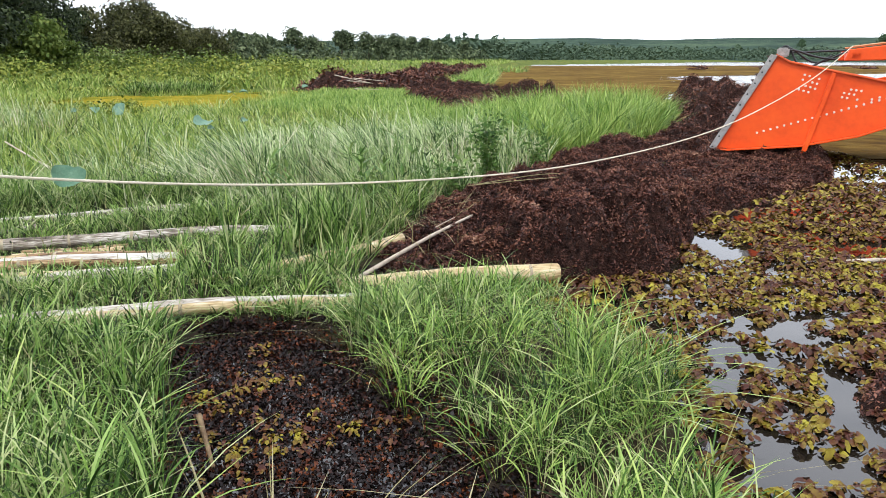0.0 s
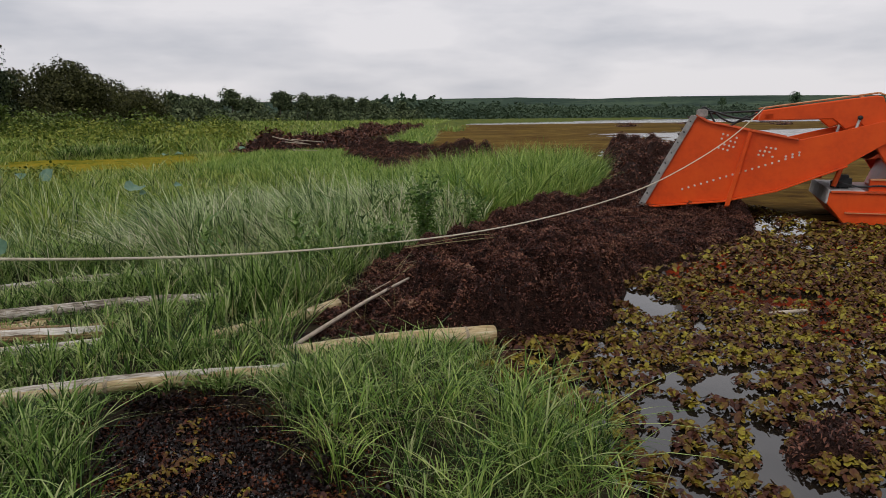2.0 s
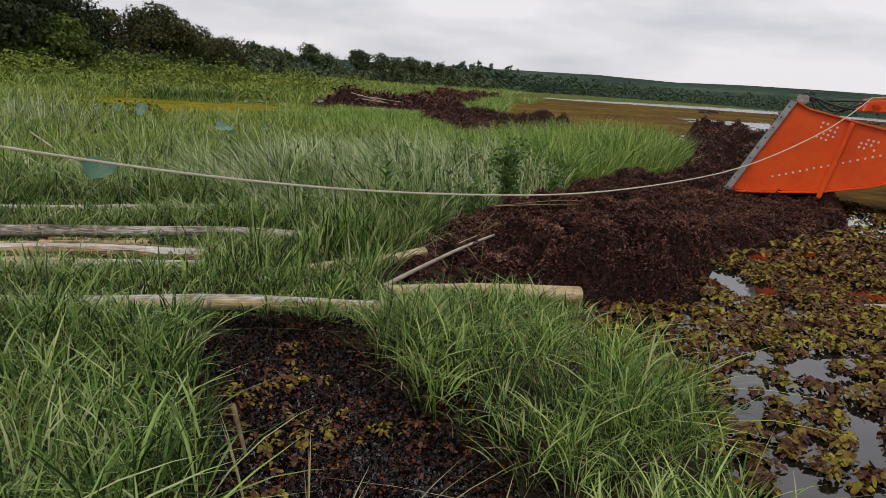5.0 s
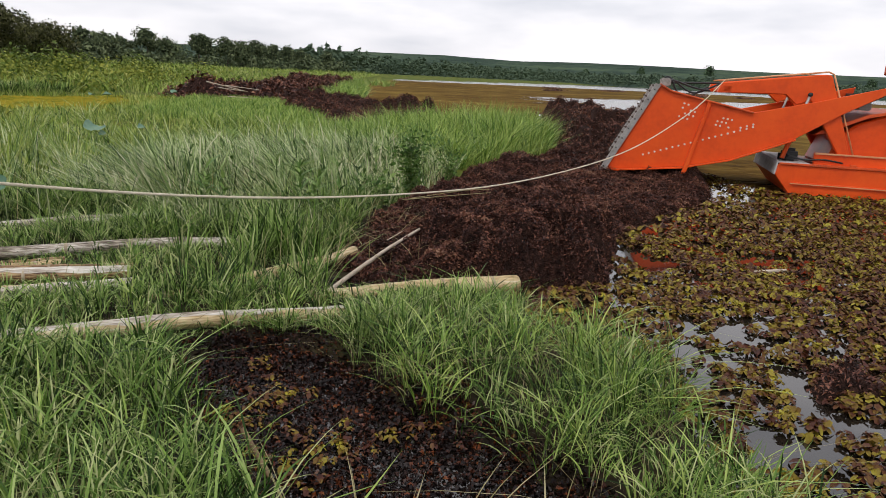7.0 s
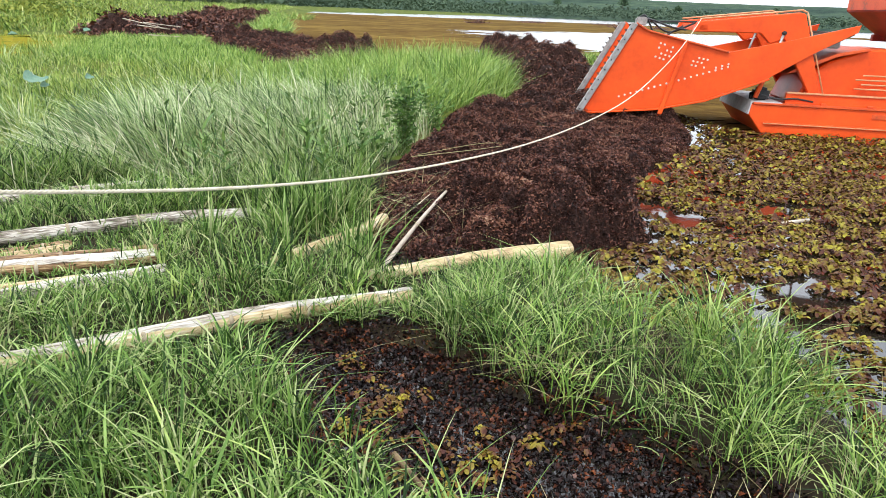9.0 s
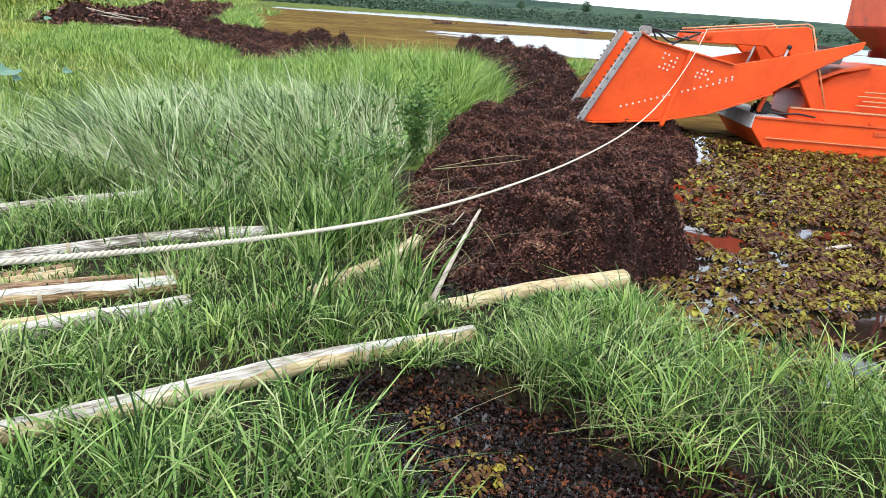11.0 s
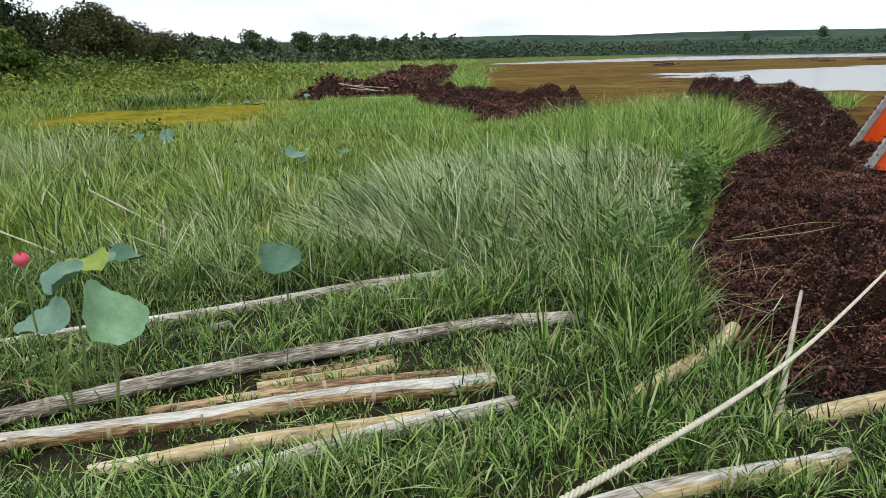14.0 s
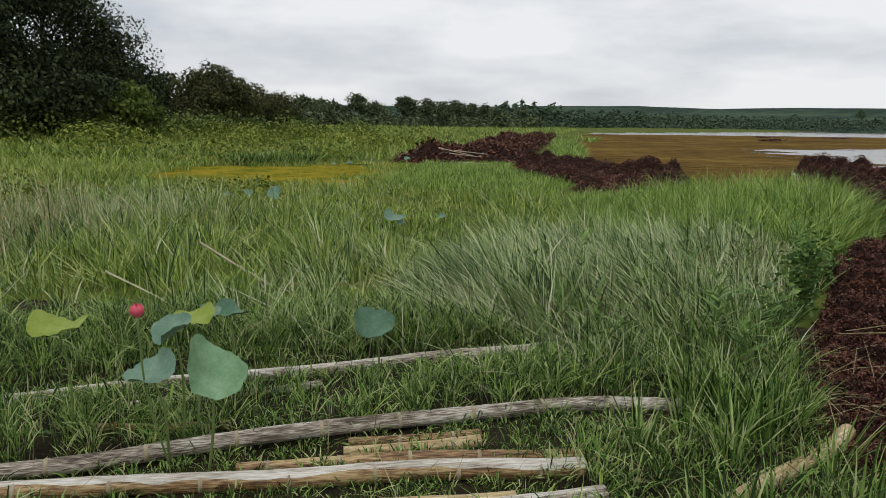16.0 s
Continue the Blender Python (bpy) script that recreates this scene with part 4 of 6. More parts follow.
tuft_field("bright_grass", BRIGHT, 22, 17, lambda x, y: (0.46 + 0.26 * step01(edge_distance(x, y, BRIGHT), 0, 0.7) + 0.15 * fractal(x, y, 1.0, 97)) * (0.5 + 0.5 * step01(x, -1.8, 1.4)), 0.015, 0.42, M_grass_bright,
           "bright yellow-green grass on the end of the bank", radius=0.07)

MEADOW = [(-30, 8), (-9, 8), (-5.3, 8.7), (-4.5, 8.7), (-4.9, 10.0), (-4.2, 11.6), (-2.6, 13.4), (-2.4, 20.6), (-7.8, 23.2), (-18, 22), (-30, 24)]
x, y = scatter(MEADOW, 48)
k = tuft_density(x, y, 99, 0.3, 0.6, 0.7) & (RNG.random(len(x)) < np.where(x < -14, 0.5, 1))
x, y = x[k], y[k]
v, f = blades(x, y, ground_z(x, y), 0.18 + 0.16 * fractal(x, y, 0.5, 101), 0.012 + 0.0005 * y, 0.4)
stuff("meadow_grass", v, f, M_meadow_grass, "low light-green marsh grass of the meadow", "grass")


def meadow_height(x, y):
    return (0.14 + 0.42 * step01(fractal(x, y, 0.55, 102, 3), 0.35, 0.72)) * (1 - 0.35 * step01(y, 14, 21))


def meadow_keep(x, y):
    return RNG.random(len(x)) < (0.2 + 0.8 * step01(fractal(x, y, 0.7, 104, 3), 0.36, 0.6)) * np.where(x < -14, 0.55, 1)


tuft_field("meadow_grass", MEADOW, 13, 13, meadow_height, 0.017, 0.42, M_meadow_grass, "uneven tufts of marsh grass in the meadow", np.pi * 0.9, 0.2, 0.10, keep=meadow_keep)
tuft_field("silver_grass", MEADOW, 2.2, 10, lambda x, y: 1.25 * meadow_height(x, y), 0.015, 0.5, M_grass_silver, "pale tall grass blades scattered over the meadow", np.pi * 0.9, 0.3, 0.09, keep=meadow_keep)
tuft_field("grass", MEADOW, 2.6, 13, lambda x, y: 0.9 * meadow_height(x, y), 0.016, 0.4, M_grass, "darker green grass tufts scattered over the meadow", np.pi * 0.9, 0.2, 0.10, keep=meadow_keep)

MEADOW_B = [(-7.8, 23.2), (-2.4, 20.6), (-1.5, 25.5), (-3.4, 31), (-3.4, 37), (-6, 35.5), (-7.2, 36)]
x, y = scatter(MEADOW_B, 120)
v, f = blades(x, y, ground_z(x, y), 0.22 + 0.2 * fractal(x, y, 0.5, 103), 0.02, 0.35)
stuff("meadow_grass", v, f, M_grass_bright, "bright marsh grass beside the pond", "grass")

REEDS = [(-16, 9), (-9.5, 9.2), (-8.2, 10.6), (-8.0, 13), (-9.5, 16.5), (-16, 17)]


def reed_keep(x, y):
    return RNG.random(len(x)) < 0.12 + 0.88 * step01(fractal(x, y, 0.55, 105, 3), 0.42, 0.6)


tuft_field("reeds", REEDS, 5, 15, lambda x, y: 0.5 + 0.4 * fractal(x, y, 0.8, 106), 0.011, 0.42, M_grass_dry, "pale dry reeds standing in the meadow", np.pi * 0.9, 0.25, 0.10, keep=reed_keep)
tuft_field("silver_grass", REEDS, 8, 14, lambda x, y: 0.45 + 0.5 * fractal(x, y, 0.8, 106), 0.014, 0.42, M_grass_silver, "tall pale grass in clumps over the meadow", np.pi * 0.9, 0.3, 0.10, keep=reed_keep)
tuft_field("grass", REEDS, 7, 14, lambda x, y: 0.35 + 0.3 * fractal(x, y, 0.8, 106), 0.015, 0.4, M_grass, "green marsh grass among pale reeds", np.pi * 0.9, 0.2, 0.10, keep=reed_keep)

# broad-leaved weeds between the grasses
wx_, wy_ = scatter(SILVER, 1.0)
wx2, wy2 = scatter([(-1.6, 8.0), (-0.8, 9.0), (0.1, 10.8), (0.9, 12.8), (3.1, 15.3), (2.2, 15.6), (-0.6, 12.5), (-2.0, 9.0)], 2.2)
wx3, wy3 = scatter([(-3.2, 7.2), (-1.7, 7.0), (-1.6, 8.1), (-3.2, 8.1)], 7)
wx_, wy_ = np.concatenate([wx_, wx2, wx3]), np.concatenate([wy_, wy2, wy3])
tall = RNG.uniform(0.35, 0.8, len(wx_))
cnt = 20
bx, by, bh = np.repeat(wx_, cnt), np.repeat(wy_, cnt), np.repeat(tall, cnt)
m = len(bx)
a, t = RNG.uniform(0, 6.283, m), RNG.uniform(0.35, 1.0, m)
v, f = blades(bx, by, ground_z(bx, by) + bh * t, 0.11, 0.028, 0.9, a, 0.1)
stuff("broad_weeds", v, f, M_shrub, "broad-leaved green weeds among the grass", "weeds")

# dry stalks across the near grass
x, y = scatter(NEAR, 9)
v, f = blades(x, y, ground_z(x, y) + 0.05, 0.36, 0.005, 0.7)
stuff("dry_stalks", v, f, M_grass_dry, "thin dry stalks lying in the grass", "grass")
x, y = scatter([(-2.2, 5.4), (-1.0, 5.5), (-1.2, 8.4), (-2.0, 8.2)], 40)
v, f = blades(x, y, ground_z(x, y) + 0.06, 0.34, 0.006, 1.0)
stuff("dry_stalks", v, f, M_grass_dry, "dry straw at the edge of the weed heap", "grass")

# grass farther off: bank beyond the pond and the far shore
FAR_BANK = [(-75, 45), (-30, 33), (-20, 31), (-12.5, 35.5), (-9.6, 38.5), (-8.6, 52), (-4, 78), (1, 103), (5, 106), (14, 165), (-60, 150)]
x, y = scatter(FAR_BANK, 1.6)
v, f = blades(x, y, ground_z(x, y), 0.35 + 0.6 * step01(fractal(x, y, 0.12, 107), 0.4, 0.8), 0.10, 0.5)
stuff("tall_grass", v, f, M_meadow_grass, "tall grass on the far bank", "grass")
x, y = scatter([(-34, 33), (-20, 31), (-12.5, 35.6), (-9.7, 38.6), (-9, 50), (-34, 50)], 10)
k = fractal(x, y, 0.35, 108, 3) > 0.47
v, f = blades(x[k], y[k], ground_z(x[k], y[k]), 0.5 + 0.5 * fractal(x[k], y[k], 0.6, 109), 0.04, 0.4)
stuff("tall_grass", v, f, M_meadow_grass, "tall marsh grass beyond the pond", "grass")
x, y = scatter([(-1.4, 38), (0.2, 41), (1.6, 47), (3.4, 72), (1.2, 72), (-0.6, 50), (-2.0, 42)], 34)
k = fractal(x, y, 0.5, 115, 3) > 0.42
v, f = blades(x[k], y[k], np.maximum(ground_z(x[k], y[k]), 0), 0.55 + 0.4 * fractal(x[k], y[k], 0.6, 116), 0.05, 0.45)
stuff("tall_grass", v, f, M_grass_bright, "bright grass between the far weed mound and the lake", "grass")
SHORE_TUFTS = [(1.5, 92), (7, 88), (9, 96), (5, 104)]
x, y = scatter(SHORE_TUFTS, 9)
k = fractal(x, y, 0.5, 117) + RNG.normal(0, 0.08, len(x)) > 0.5
x, y = x[k], y[k]
v, f = blades(x, y, np.full(len(x), 0.0), 0.9, 0.09, 0.6)
stuff("tall_grass", v, f, M_grass_bright, "pale tufts of grass at the water's edge", "grass")
x, y = scatter([(9.4, 23.6), (12.0, 26.5), (12.6, 28.5), (10.5, 27)], 160)
v, f = blades(x, y, np.full(len(x), 0.02), 0.55, 0.03, 0.4)
stuff("grass", v, f, M_grass_bright, "tuft of grass beside the weed spit", "grass")

# herbs and creepers beyond the pond
hx, hy = scatter([(-75, 42), (-30, 33), (-20, 31.5), (-12.5, 36), (-9.8, 39.5), (-9, 56), (-14, 75), (-60, 85)], 0.26)
hh = 0.25 + 1.35 * step01(fractal(hx, hy, 0.3, 111), 0.42, 0.72)
hr = hh * RNG.uniform(0.55, 1.0, len(hx)) + 0.3
v, f = mounds(hx, hy, ground_z(hx, hy), hr, hh, 78, 0.175)
stuff("creepers", v, f, M_herb, "yellow-green creepers and herbs overgrowing the bank", "undergrowth")


hx, hy = scatter([(-13.5, 13.5), (-8.6, 13.8), (-8.2, 17), (-10, 21), (-16.5, 20.5), (-17, 17)], 0.8)
hk = fractal(hx, hy, 0.35, 113, 3) > 0.46
hx, hy = hx[hk], hy[hk]
hh = RNG.uniform(0.25, 0.62, len(hx))
v, f = mounds(hx, hy, ground_z(hx, hy), hh * RNG.uniform(0.8, 1.5, len(hx)), hh, 150, 0.085)
stuff("marsh_herbs", v, f, M_herb, "dark yellow-green herbs among the meadow grass", "undergrowth")


# ---- shrubs and trees ----
def leafy_shrub(x, y, height, spread, count, mat, leaf, label):
    e = empty("shrub", Matrix.Translation((x, y, 0.04)), label, "shrub", "shrubs on the bank")
    pts = []
    for i in range(7):
        a, r = RNG.uniform(0, 6.28), RNG.uniform(0.2, 1) * spread
        tip = np.array([math.cos(a) * r, math.sin(a) * r, height * RNG.uniform(0.7, 1.0)])
        path = spline([(0, 0, 0), tip * [0.35, 0.35, 0.5], tip], 5)
        vv, ff = sweep(path, np.linspace(0.012, 0.004, len(path)), 5)
        part_raw("stem", vv, ff, M_stem, e)
        t = RNG.uniform(0.15, 1.05, count // 7)
        c = tip[None] * np.stack([t, t, t ** 0.75], 1) + RNG.normal(0, 0.11 * spread + 0.03, (len(t), 3))
        pts.append(c)
    c = np.concatenate(pts)
    c[:, 2] = np.clip(c[:, 2], 0.03, None)
    vv, ff = leaf_cloud(c[:, 0], c[:, 1], c[:, 2], leaf, 0.5)
    part_raw("leaves", vv, ff, mat, e)
    return e


leafy_shrub(-0.70, 9.35, 0.92, 0.27, 800, M_shrub, 0.055, "dark green leafy shrub at the heap's edge")
leafy_shrub(0.05, 10.7, 0.55, 0.3, 260, M_shrub, 0.055, "green leafy shrub among grass on the bank")
leafy_shrub(-1.15, 8.75, 0.5, 0.28, 170, M_shrub, 0.06, "low green leafy shrub beside silvery grass")


def tree(x, y, height, width, mat, label, leaves=2600, leaf=0.42, low=0.18, seed=0):
    rng = np.random.default_rng(900 + seed)
    e = empty("tree", Matrix.Translation((x, y, 0.6)), label, "tree", "trees behind the marsh")
    lean = rng.normal(0, 0.04, 2)
    path = np.array([[lean[0] * height * t, lean[1] * height * t, height * 0.86 * t] for t in np.linspace(-0.06, 1, 7)])
    vv, ff = sweep(path, np.linspace(height * 0.022, height * 0.005, 7), 7, 0.05, rng)
    part_raw("trunk", vv, ff, M_bark, e)
    clumps = []
    for i in range(15):
        t = rng.uniform(low, 0.97)
        a = rng.uniform(0, 6.28)
        r = width * 0.5 * rng.uniform(0.45, 1.0) * math.sqrt(max(0.08, 1 - ((t - 0.5) / 0.58) ** 2))
        st = np.array([lean[0] * height * t * 0.8, lean[1] * height * t * 0.8, height * 0.8 * t])
        en = st + np.array([math.cos(a) * r, math.sin(a) * r, height * 0.13])
        bp = spline([st, (st + en) / 2 + [0, 0, -0.02 * height], en], 3)
        vv, ff = sweep(bp, np.linspace(height * 0.008, height * 0.003, len(bp)), 5, 0, rng)
        part_raw("limb", vv, ff, M_bark, e)
        clumps.append((en, width * rng.uniform(0.13, 0.24)))
        clumps.append((st * 0.45 + en * 0.55 + [0, 0, 0.05 * height], width * rng.uniform(0.12, 0.2)))
    clumps.append((np.array([lean[0] * height, lean[1] * height, height * 0.93]), width * 0.15))
    per = leaves // len(clumps)
    cs, outs = [], []
    for c, r in clumps:
        d = rng.normal(size=(per, 3))
        d[:, 2] = np.where(d[:, 2] < 0, d[:, 2] * 0.6, d[:, 2])
        d /= np.linalg.norm(d, axis=1, keepdims=True)
        k = rng.normal(0.98, 0.13, (per, 1)) * (1 + 0.25 * np.sin(4 * d[:, :1] + c[0]) * np.sin(5 * d[:, 2:] + c[1]))
        cs.append(np.asarray(c) + d * k * [r * 1.2, r * 1.2, r])
        outs.append(d)
    cs, outs = np.concatenate(cs), np.concatenate(outs)
    cs[:, 2] = np.clip(cs[:, 2], height * low * 0.3, None)
    vv, ff = shell_leaves(cs, outs, leaf, rng, 0.6)
    part_raw("crown", vv, ff, mat, e)
    return e


EYE = (-3.9, 1.8)
tree_rows = [(-43, 66, 19, 14, 0), (-39, 70, 19, 13, 0), (-35.5, 68, 18.5, 12, 0), (-32.6, 72, 17.0, 11, 0), (-30.4, 76, 13.5, 9, 0), (-28.5, 80, 9.5, 8, 0),
             (-36.5, 62, 10, 9, 0), (-31.8, 64, 6.5, 7, 0), (-26.6, 92, 6.8, 7, 0), (-27.2, 68, 3.8, 5, 2),
             (-24.8, 100, 6.6, 7, 1), (-23.1, 104, 7.4, 7, 1), (-21.6, 106, 8.3, 7, 1), (-20.1, 108, 6.8, 8, 1), (-18.5, 114, 5.6, 8, 1), (-16.9, 125, 5.0, 7, 1),
             (-14.9, 150, 5.9, 6, 0), (-13.9, 160, 5.9, 5, 0), (-12.6, 165, 5.2, 6, 0), (-10.9, 165, 7.4, 5, 0), (-9.6, 170, 5.6, 6, 0), (-7.4, 172, 7.4, 4, 0), (-6.8, 174, 6.6, 4, 0),
             (-5.3, 175, 7.0, 4, 0), (-4.4, 176, 6.0, 5, 0), (-3.3, 182, 6.8, 5, 0), (-2.2, 186, 6.2, 4, 0), (-1.2, 190, 5.8, 5, 0), (0.0, 195, 5.4, 5, 0), (1.8, 198, 5.5, 3.4, 0)]
kinds = [(M_leaf, "dark green broadleaf tree behind the marsh"), (M_leaf_brown, "olive-brown bushy tree behind the marsh"), (M_leaf_light, "light green young tree before darker trees")]
# trees beyond 130 m take the leaf colour with haze in it
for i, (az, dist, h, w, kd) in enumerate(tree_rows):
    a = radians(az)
    tree(EYE[0] + math.sin(a) * dist, EYE[1] + math.cos(a) * dist, h, w, kinds[kd][0] if dist < 130 else M_leaf_mid_haze, kinds[kd][1], (13500 if h > 9 else 7000) if dist < 130 else 1700,
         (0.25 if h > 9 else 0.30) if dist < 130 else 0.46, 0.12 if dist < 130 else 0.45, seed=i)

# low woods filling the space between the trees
for az0, az1, n, mat in ((-46, -19, 260, M_leaf), (-19, 3.2, 300, M_leaf_mid_haze)):
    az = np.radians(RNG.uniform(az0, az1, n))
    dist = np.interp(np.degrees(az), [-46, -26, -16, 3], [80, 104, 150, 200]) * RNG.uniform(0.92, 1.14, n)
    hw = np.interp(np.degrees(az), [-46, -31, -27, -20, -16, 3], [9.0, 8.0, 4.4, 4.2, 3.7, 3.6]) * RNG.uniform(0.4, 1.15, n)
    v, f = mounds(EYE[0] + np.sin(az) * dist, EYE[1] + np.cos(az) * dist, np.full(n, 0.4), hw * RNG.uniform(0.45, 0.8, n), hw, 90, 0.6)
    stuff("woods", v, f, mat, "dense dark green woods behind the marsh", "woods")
# light bushes before the woods
az = np.radians(RNG.uniform(-44, -9, 80))
dist = np.interp(np.degrees(az), [-44, -26, -14], [54, 74, 84]) * RNG.uniform(0.9, 1.15, 80)
hw = RNG.uniform(0.6, 2.4, 80)
v, f = mounds(EYE[0] + np.sin(az) * dist, EYE[1] + np.cos(az) * dist, np.full(80, 0.4), hw * RNG.uniform(0.7, 1.2, 80), hw, 180, 0.26)
stuff("bushes", v, f, M_leaf_light, "light green bushes in front of the woods", "bushes")


# ---- far hill with plantations ----
def hill_z(x, y):
    a = np.degrees(np.arctan2(x, y))
    crest = np.interp(a, [-30, 0, 3, 10, 16, 21, 28, 33, 45, 60], [18, 20, 23, 23, 20.5, 22, 22, 21, 20, 16])
    dist = np.hypot(x, y)
    return crest * step01(dist, 480, 1000) * (0.93 + 0.14 * fractal(x, y, 0.006, 121)) * 1.12 + 1.0


ha, hd = np.radians(np.linspace(-40, 75, 200)), np.linspace(470, 1500, 46)
A, D = np.meshgrid(ha, hd)
hx, hy = np.sin(A) * D, np.cos(A) * D
hzv = hill_z(hx, hy) - np.where(D < 475, 4, 0)
i = np.arange(45)[:, None] * 200 + np.arange(199)[None]
q = np.stack([i, i + 1, i + 201, i + 200], -1).reshape(-1, 4)
hill = tagged(new("backdrop_hill", raw_mesh("backdrop_hill", np.stack([hx, hy, hzv], -1).reshape(-1, 3), [q], M_hill_haze, True)), "low green hill of plantations beyond the lake", "hill", kind="structure")
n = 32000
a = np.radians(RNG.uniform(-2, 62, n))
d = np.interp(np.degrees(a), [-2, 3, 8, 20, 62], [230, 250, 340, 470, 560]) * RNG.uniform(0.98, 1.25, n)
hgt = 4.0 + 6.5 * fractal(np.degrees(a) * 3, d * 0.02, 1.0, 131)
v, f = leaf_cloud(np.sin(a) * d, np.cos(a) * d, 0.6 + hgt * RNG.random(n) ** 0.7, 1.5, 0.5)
stuff("shore_woods", v, f, M_leaf_shore_haze, "dark trees along the far shore", "woods")
for az, dd, h in ((24.9, 690, 7), (29.6, 690, 11), (20.8, 660, 5), (40, 640, 8), (33.5, 660, 6)):
    a = radians(az)
    t = tree(math.sin(a) * dd, math.cos(a) * dd, h, h * 0.9, M_leaf_far_haze, "distant round tree on the hill", 900, 0.9, 0.3, int(az))
    t.location.z = float(hill_z(np.array(t.location.x), np.array(t.location.y)))

# dark lumps of weed far out on the lake
isl = [(62, 150, 1.6), (49, 152, 1.0), (90, 170, 2.2), (38, 118, 0.9), (70, 128, 0.8), (84, 136, 0.9)]
lx = np.concatenate([x0 + RNG.normal(0, r0, 60) for x0, y0, r0 in isl])
ly = np.concatenate([y0 + RNG.normal(0, r0 * 0.6, 60) for x0, y0, r0 in isl])
v, f = rosettes(lx, ly, np.abs(RNG.normal(0.08, 0.06, len(lx))), np.full(len(lx), 0.35), 5, 0.5)
stuff("weed_islands", v, f, M_weed_dark, "dark islands of weed far out on the lake", "weed islands")

# stalks rising from the puddle and straw at its rim
for x0, y0, h0, az0 in ((-1.82, 2.35, 0.42, 1.9), (-1.72, 2.15, 0.40, 1.2), (-1.55, 2.0, 0.46, 0.6), (-1.62, 2.1, 0.5, 0.4), (-2.05, 2.4, 0.38, 2.4), (-1.2, 2.1, 0.36, 0.9)):
    v, f = blades(np.zeros(3), np.zeros(3), np.zeros(3), h0, 0.008, 0.5, az0, 0.2)
    ob = tagged(new("grass_stalk", raw_mesh("grass_stalk", v, f, M_grass_dry)), "pale dry grass stalk rising from the puddle", "grass stalk", "stalks in the puddle")
    ob.location = (x0, y0, -0.02)
x, y = RNG.normal(-1.62, 0.16, 26), RNG.normal(3.72, 0.12, 26)
v, f = blades(x, y, np.full(26, 0.08), 0.34, 0.0045, 1.1, -0.9, 0.5)
stuff("straw", v, f, M_grass_dry, "bent dry straw at the rim of the puddle", "straw")

# ---- bamboo poles and logs ----
def bamboo(points, radius, mat, label, cat="bamboo pole", nodes=0.38, cut=True, taper=0.85, grp="bamboo poles in the grass", skin=None):
    """A pole along points with raised nodes and an open cut end."""
    p0 = Vector(points[0])
    turn = (Vector(points[-1]) - p0).to_track_quat("X", "Z").to_matrix()
    e = empty("bamboo_pole", Matrix.Translation(p0) @ turn.to_4x4(), label, cat, grp)
    path = spline((np.array(points) - np.array(points[0])) @ np.array(turn), 14)
    ln = np.concatenate([[0], np.cumsum(np.linalg.norm(np.diff(path, axis=0), axis=1))])
    total = ln[-1]
    s = np.linspace(0, total, max(12, int(total / 0.05)))
    path = np.stack([np.interp(s, ln, path[:, c]) for c in range(3)], 1)
    path[:, 1] += 0.006 * np.sin(s * 5.0)
    path[:, 2] += 0.008 * np.sin(s * 3.1 + radius * 90)
    r = radius * np.linspace(1, taper, len(s)) * (1 + 0.02 * np.sin(s * 17))
    v, f = sweep(path, r, 14, 0.012)
    part_raw("culm", v, f, mat, e, smooth=True)
    for k in np.arange(nodes * 0.55, total - 0.05, nodes):
        c = np.array([np.interp(k, s, path[:, i]) for i in range(3)])
        c2 = np.array([np.interp(k + 0.02, s, path[:, i]) for i in range(3)])
        d = (c2 - c) / np.linalg.norm(c2 - c)
        rr = float(np.interp(k, s, r))
        v, f = sweep([c - d * 0.012, c - d * 0.004, c + d * 0.004, c + d * 0.012], [rr * 1.005, rr * 1.05, rr * 1.05, rr * 1.005], 14)
        part_raw("node", v, f, M_node, e, smooth=True)
    if skin:
        # strips of old skin clinging to the upper side
        t = np.gradient(path, axis=0)
        t /= np.linalg.norm(t, axis=1, keepdims=True)
        u = np.cross(t, [0, 0, 1.0])
        u /= np.linalg.norm(u, axis=1, keepdims=True)
        w = np.cross(u, t)
        n = len(s)
        one = np.zeros(n)
        lo = 0.55 + 1.7 * (fractal(s, one + radius * 70, 3.4, 5) - 0.35)
        hi = 2.5 - 1.7 * (fractal(s, one + radius * 90, 3.0, 9) - 0.4)
        a = lo[:, None] + (np.maximum(hi, lo + 0.2) - lo)[:, None] * np.linspace(0, 1, 7)[None]
        rr = r[:, None] * 1.0 + np.array([0.0005, 0.0025, 0.003, 0.003, 0.003, 0.0025, 0.0005])[None]
        v = path[:, None] + rr[:, :, None] * (np.cos(a)[:, :, None] * u[:, None] + np.sin(a)[:, :, None] * w[:, None])
        i = np.arange(n - 1)[:, None] * 7 + np.arange(6)[None]
        f = np.stack([i, i + 1, i + 8, i + 7], -1).reshape(-1, 4)
        part_raw("old_skin", v.reshape(-1, 3), [f], skin, e, "bleached peeling skin", True)
    if cut:
        d = (path[0] - path[1]) / np.linalg.norm(path[0] - path[1])
        v, f = sweep([path[0] + d * 0.001, path[0] + d * 0.003], [r[0] * 0.82, r[0] * 0.80], 14)
        part_raw("cut_end", v, f, M_pith, e)
    return e


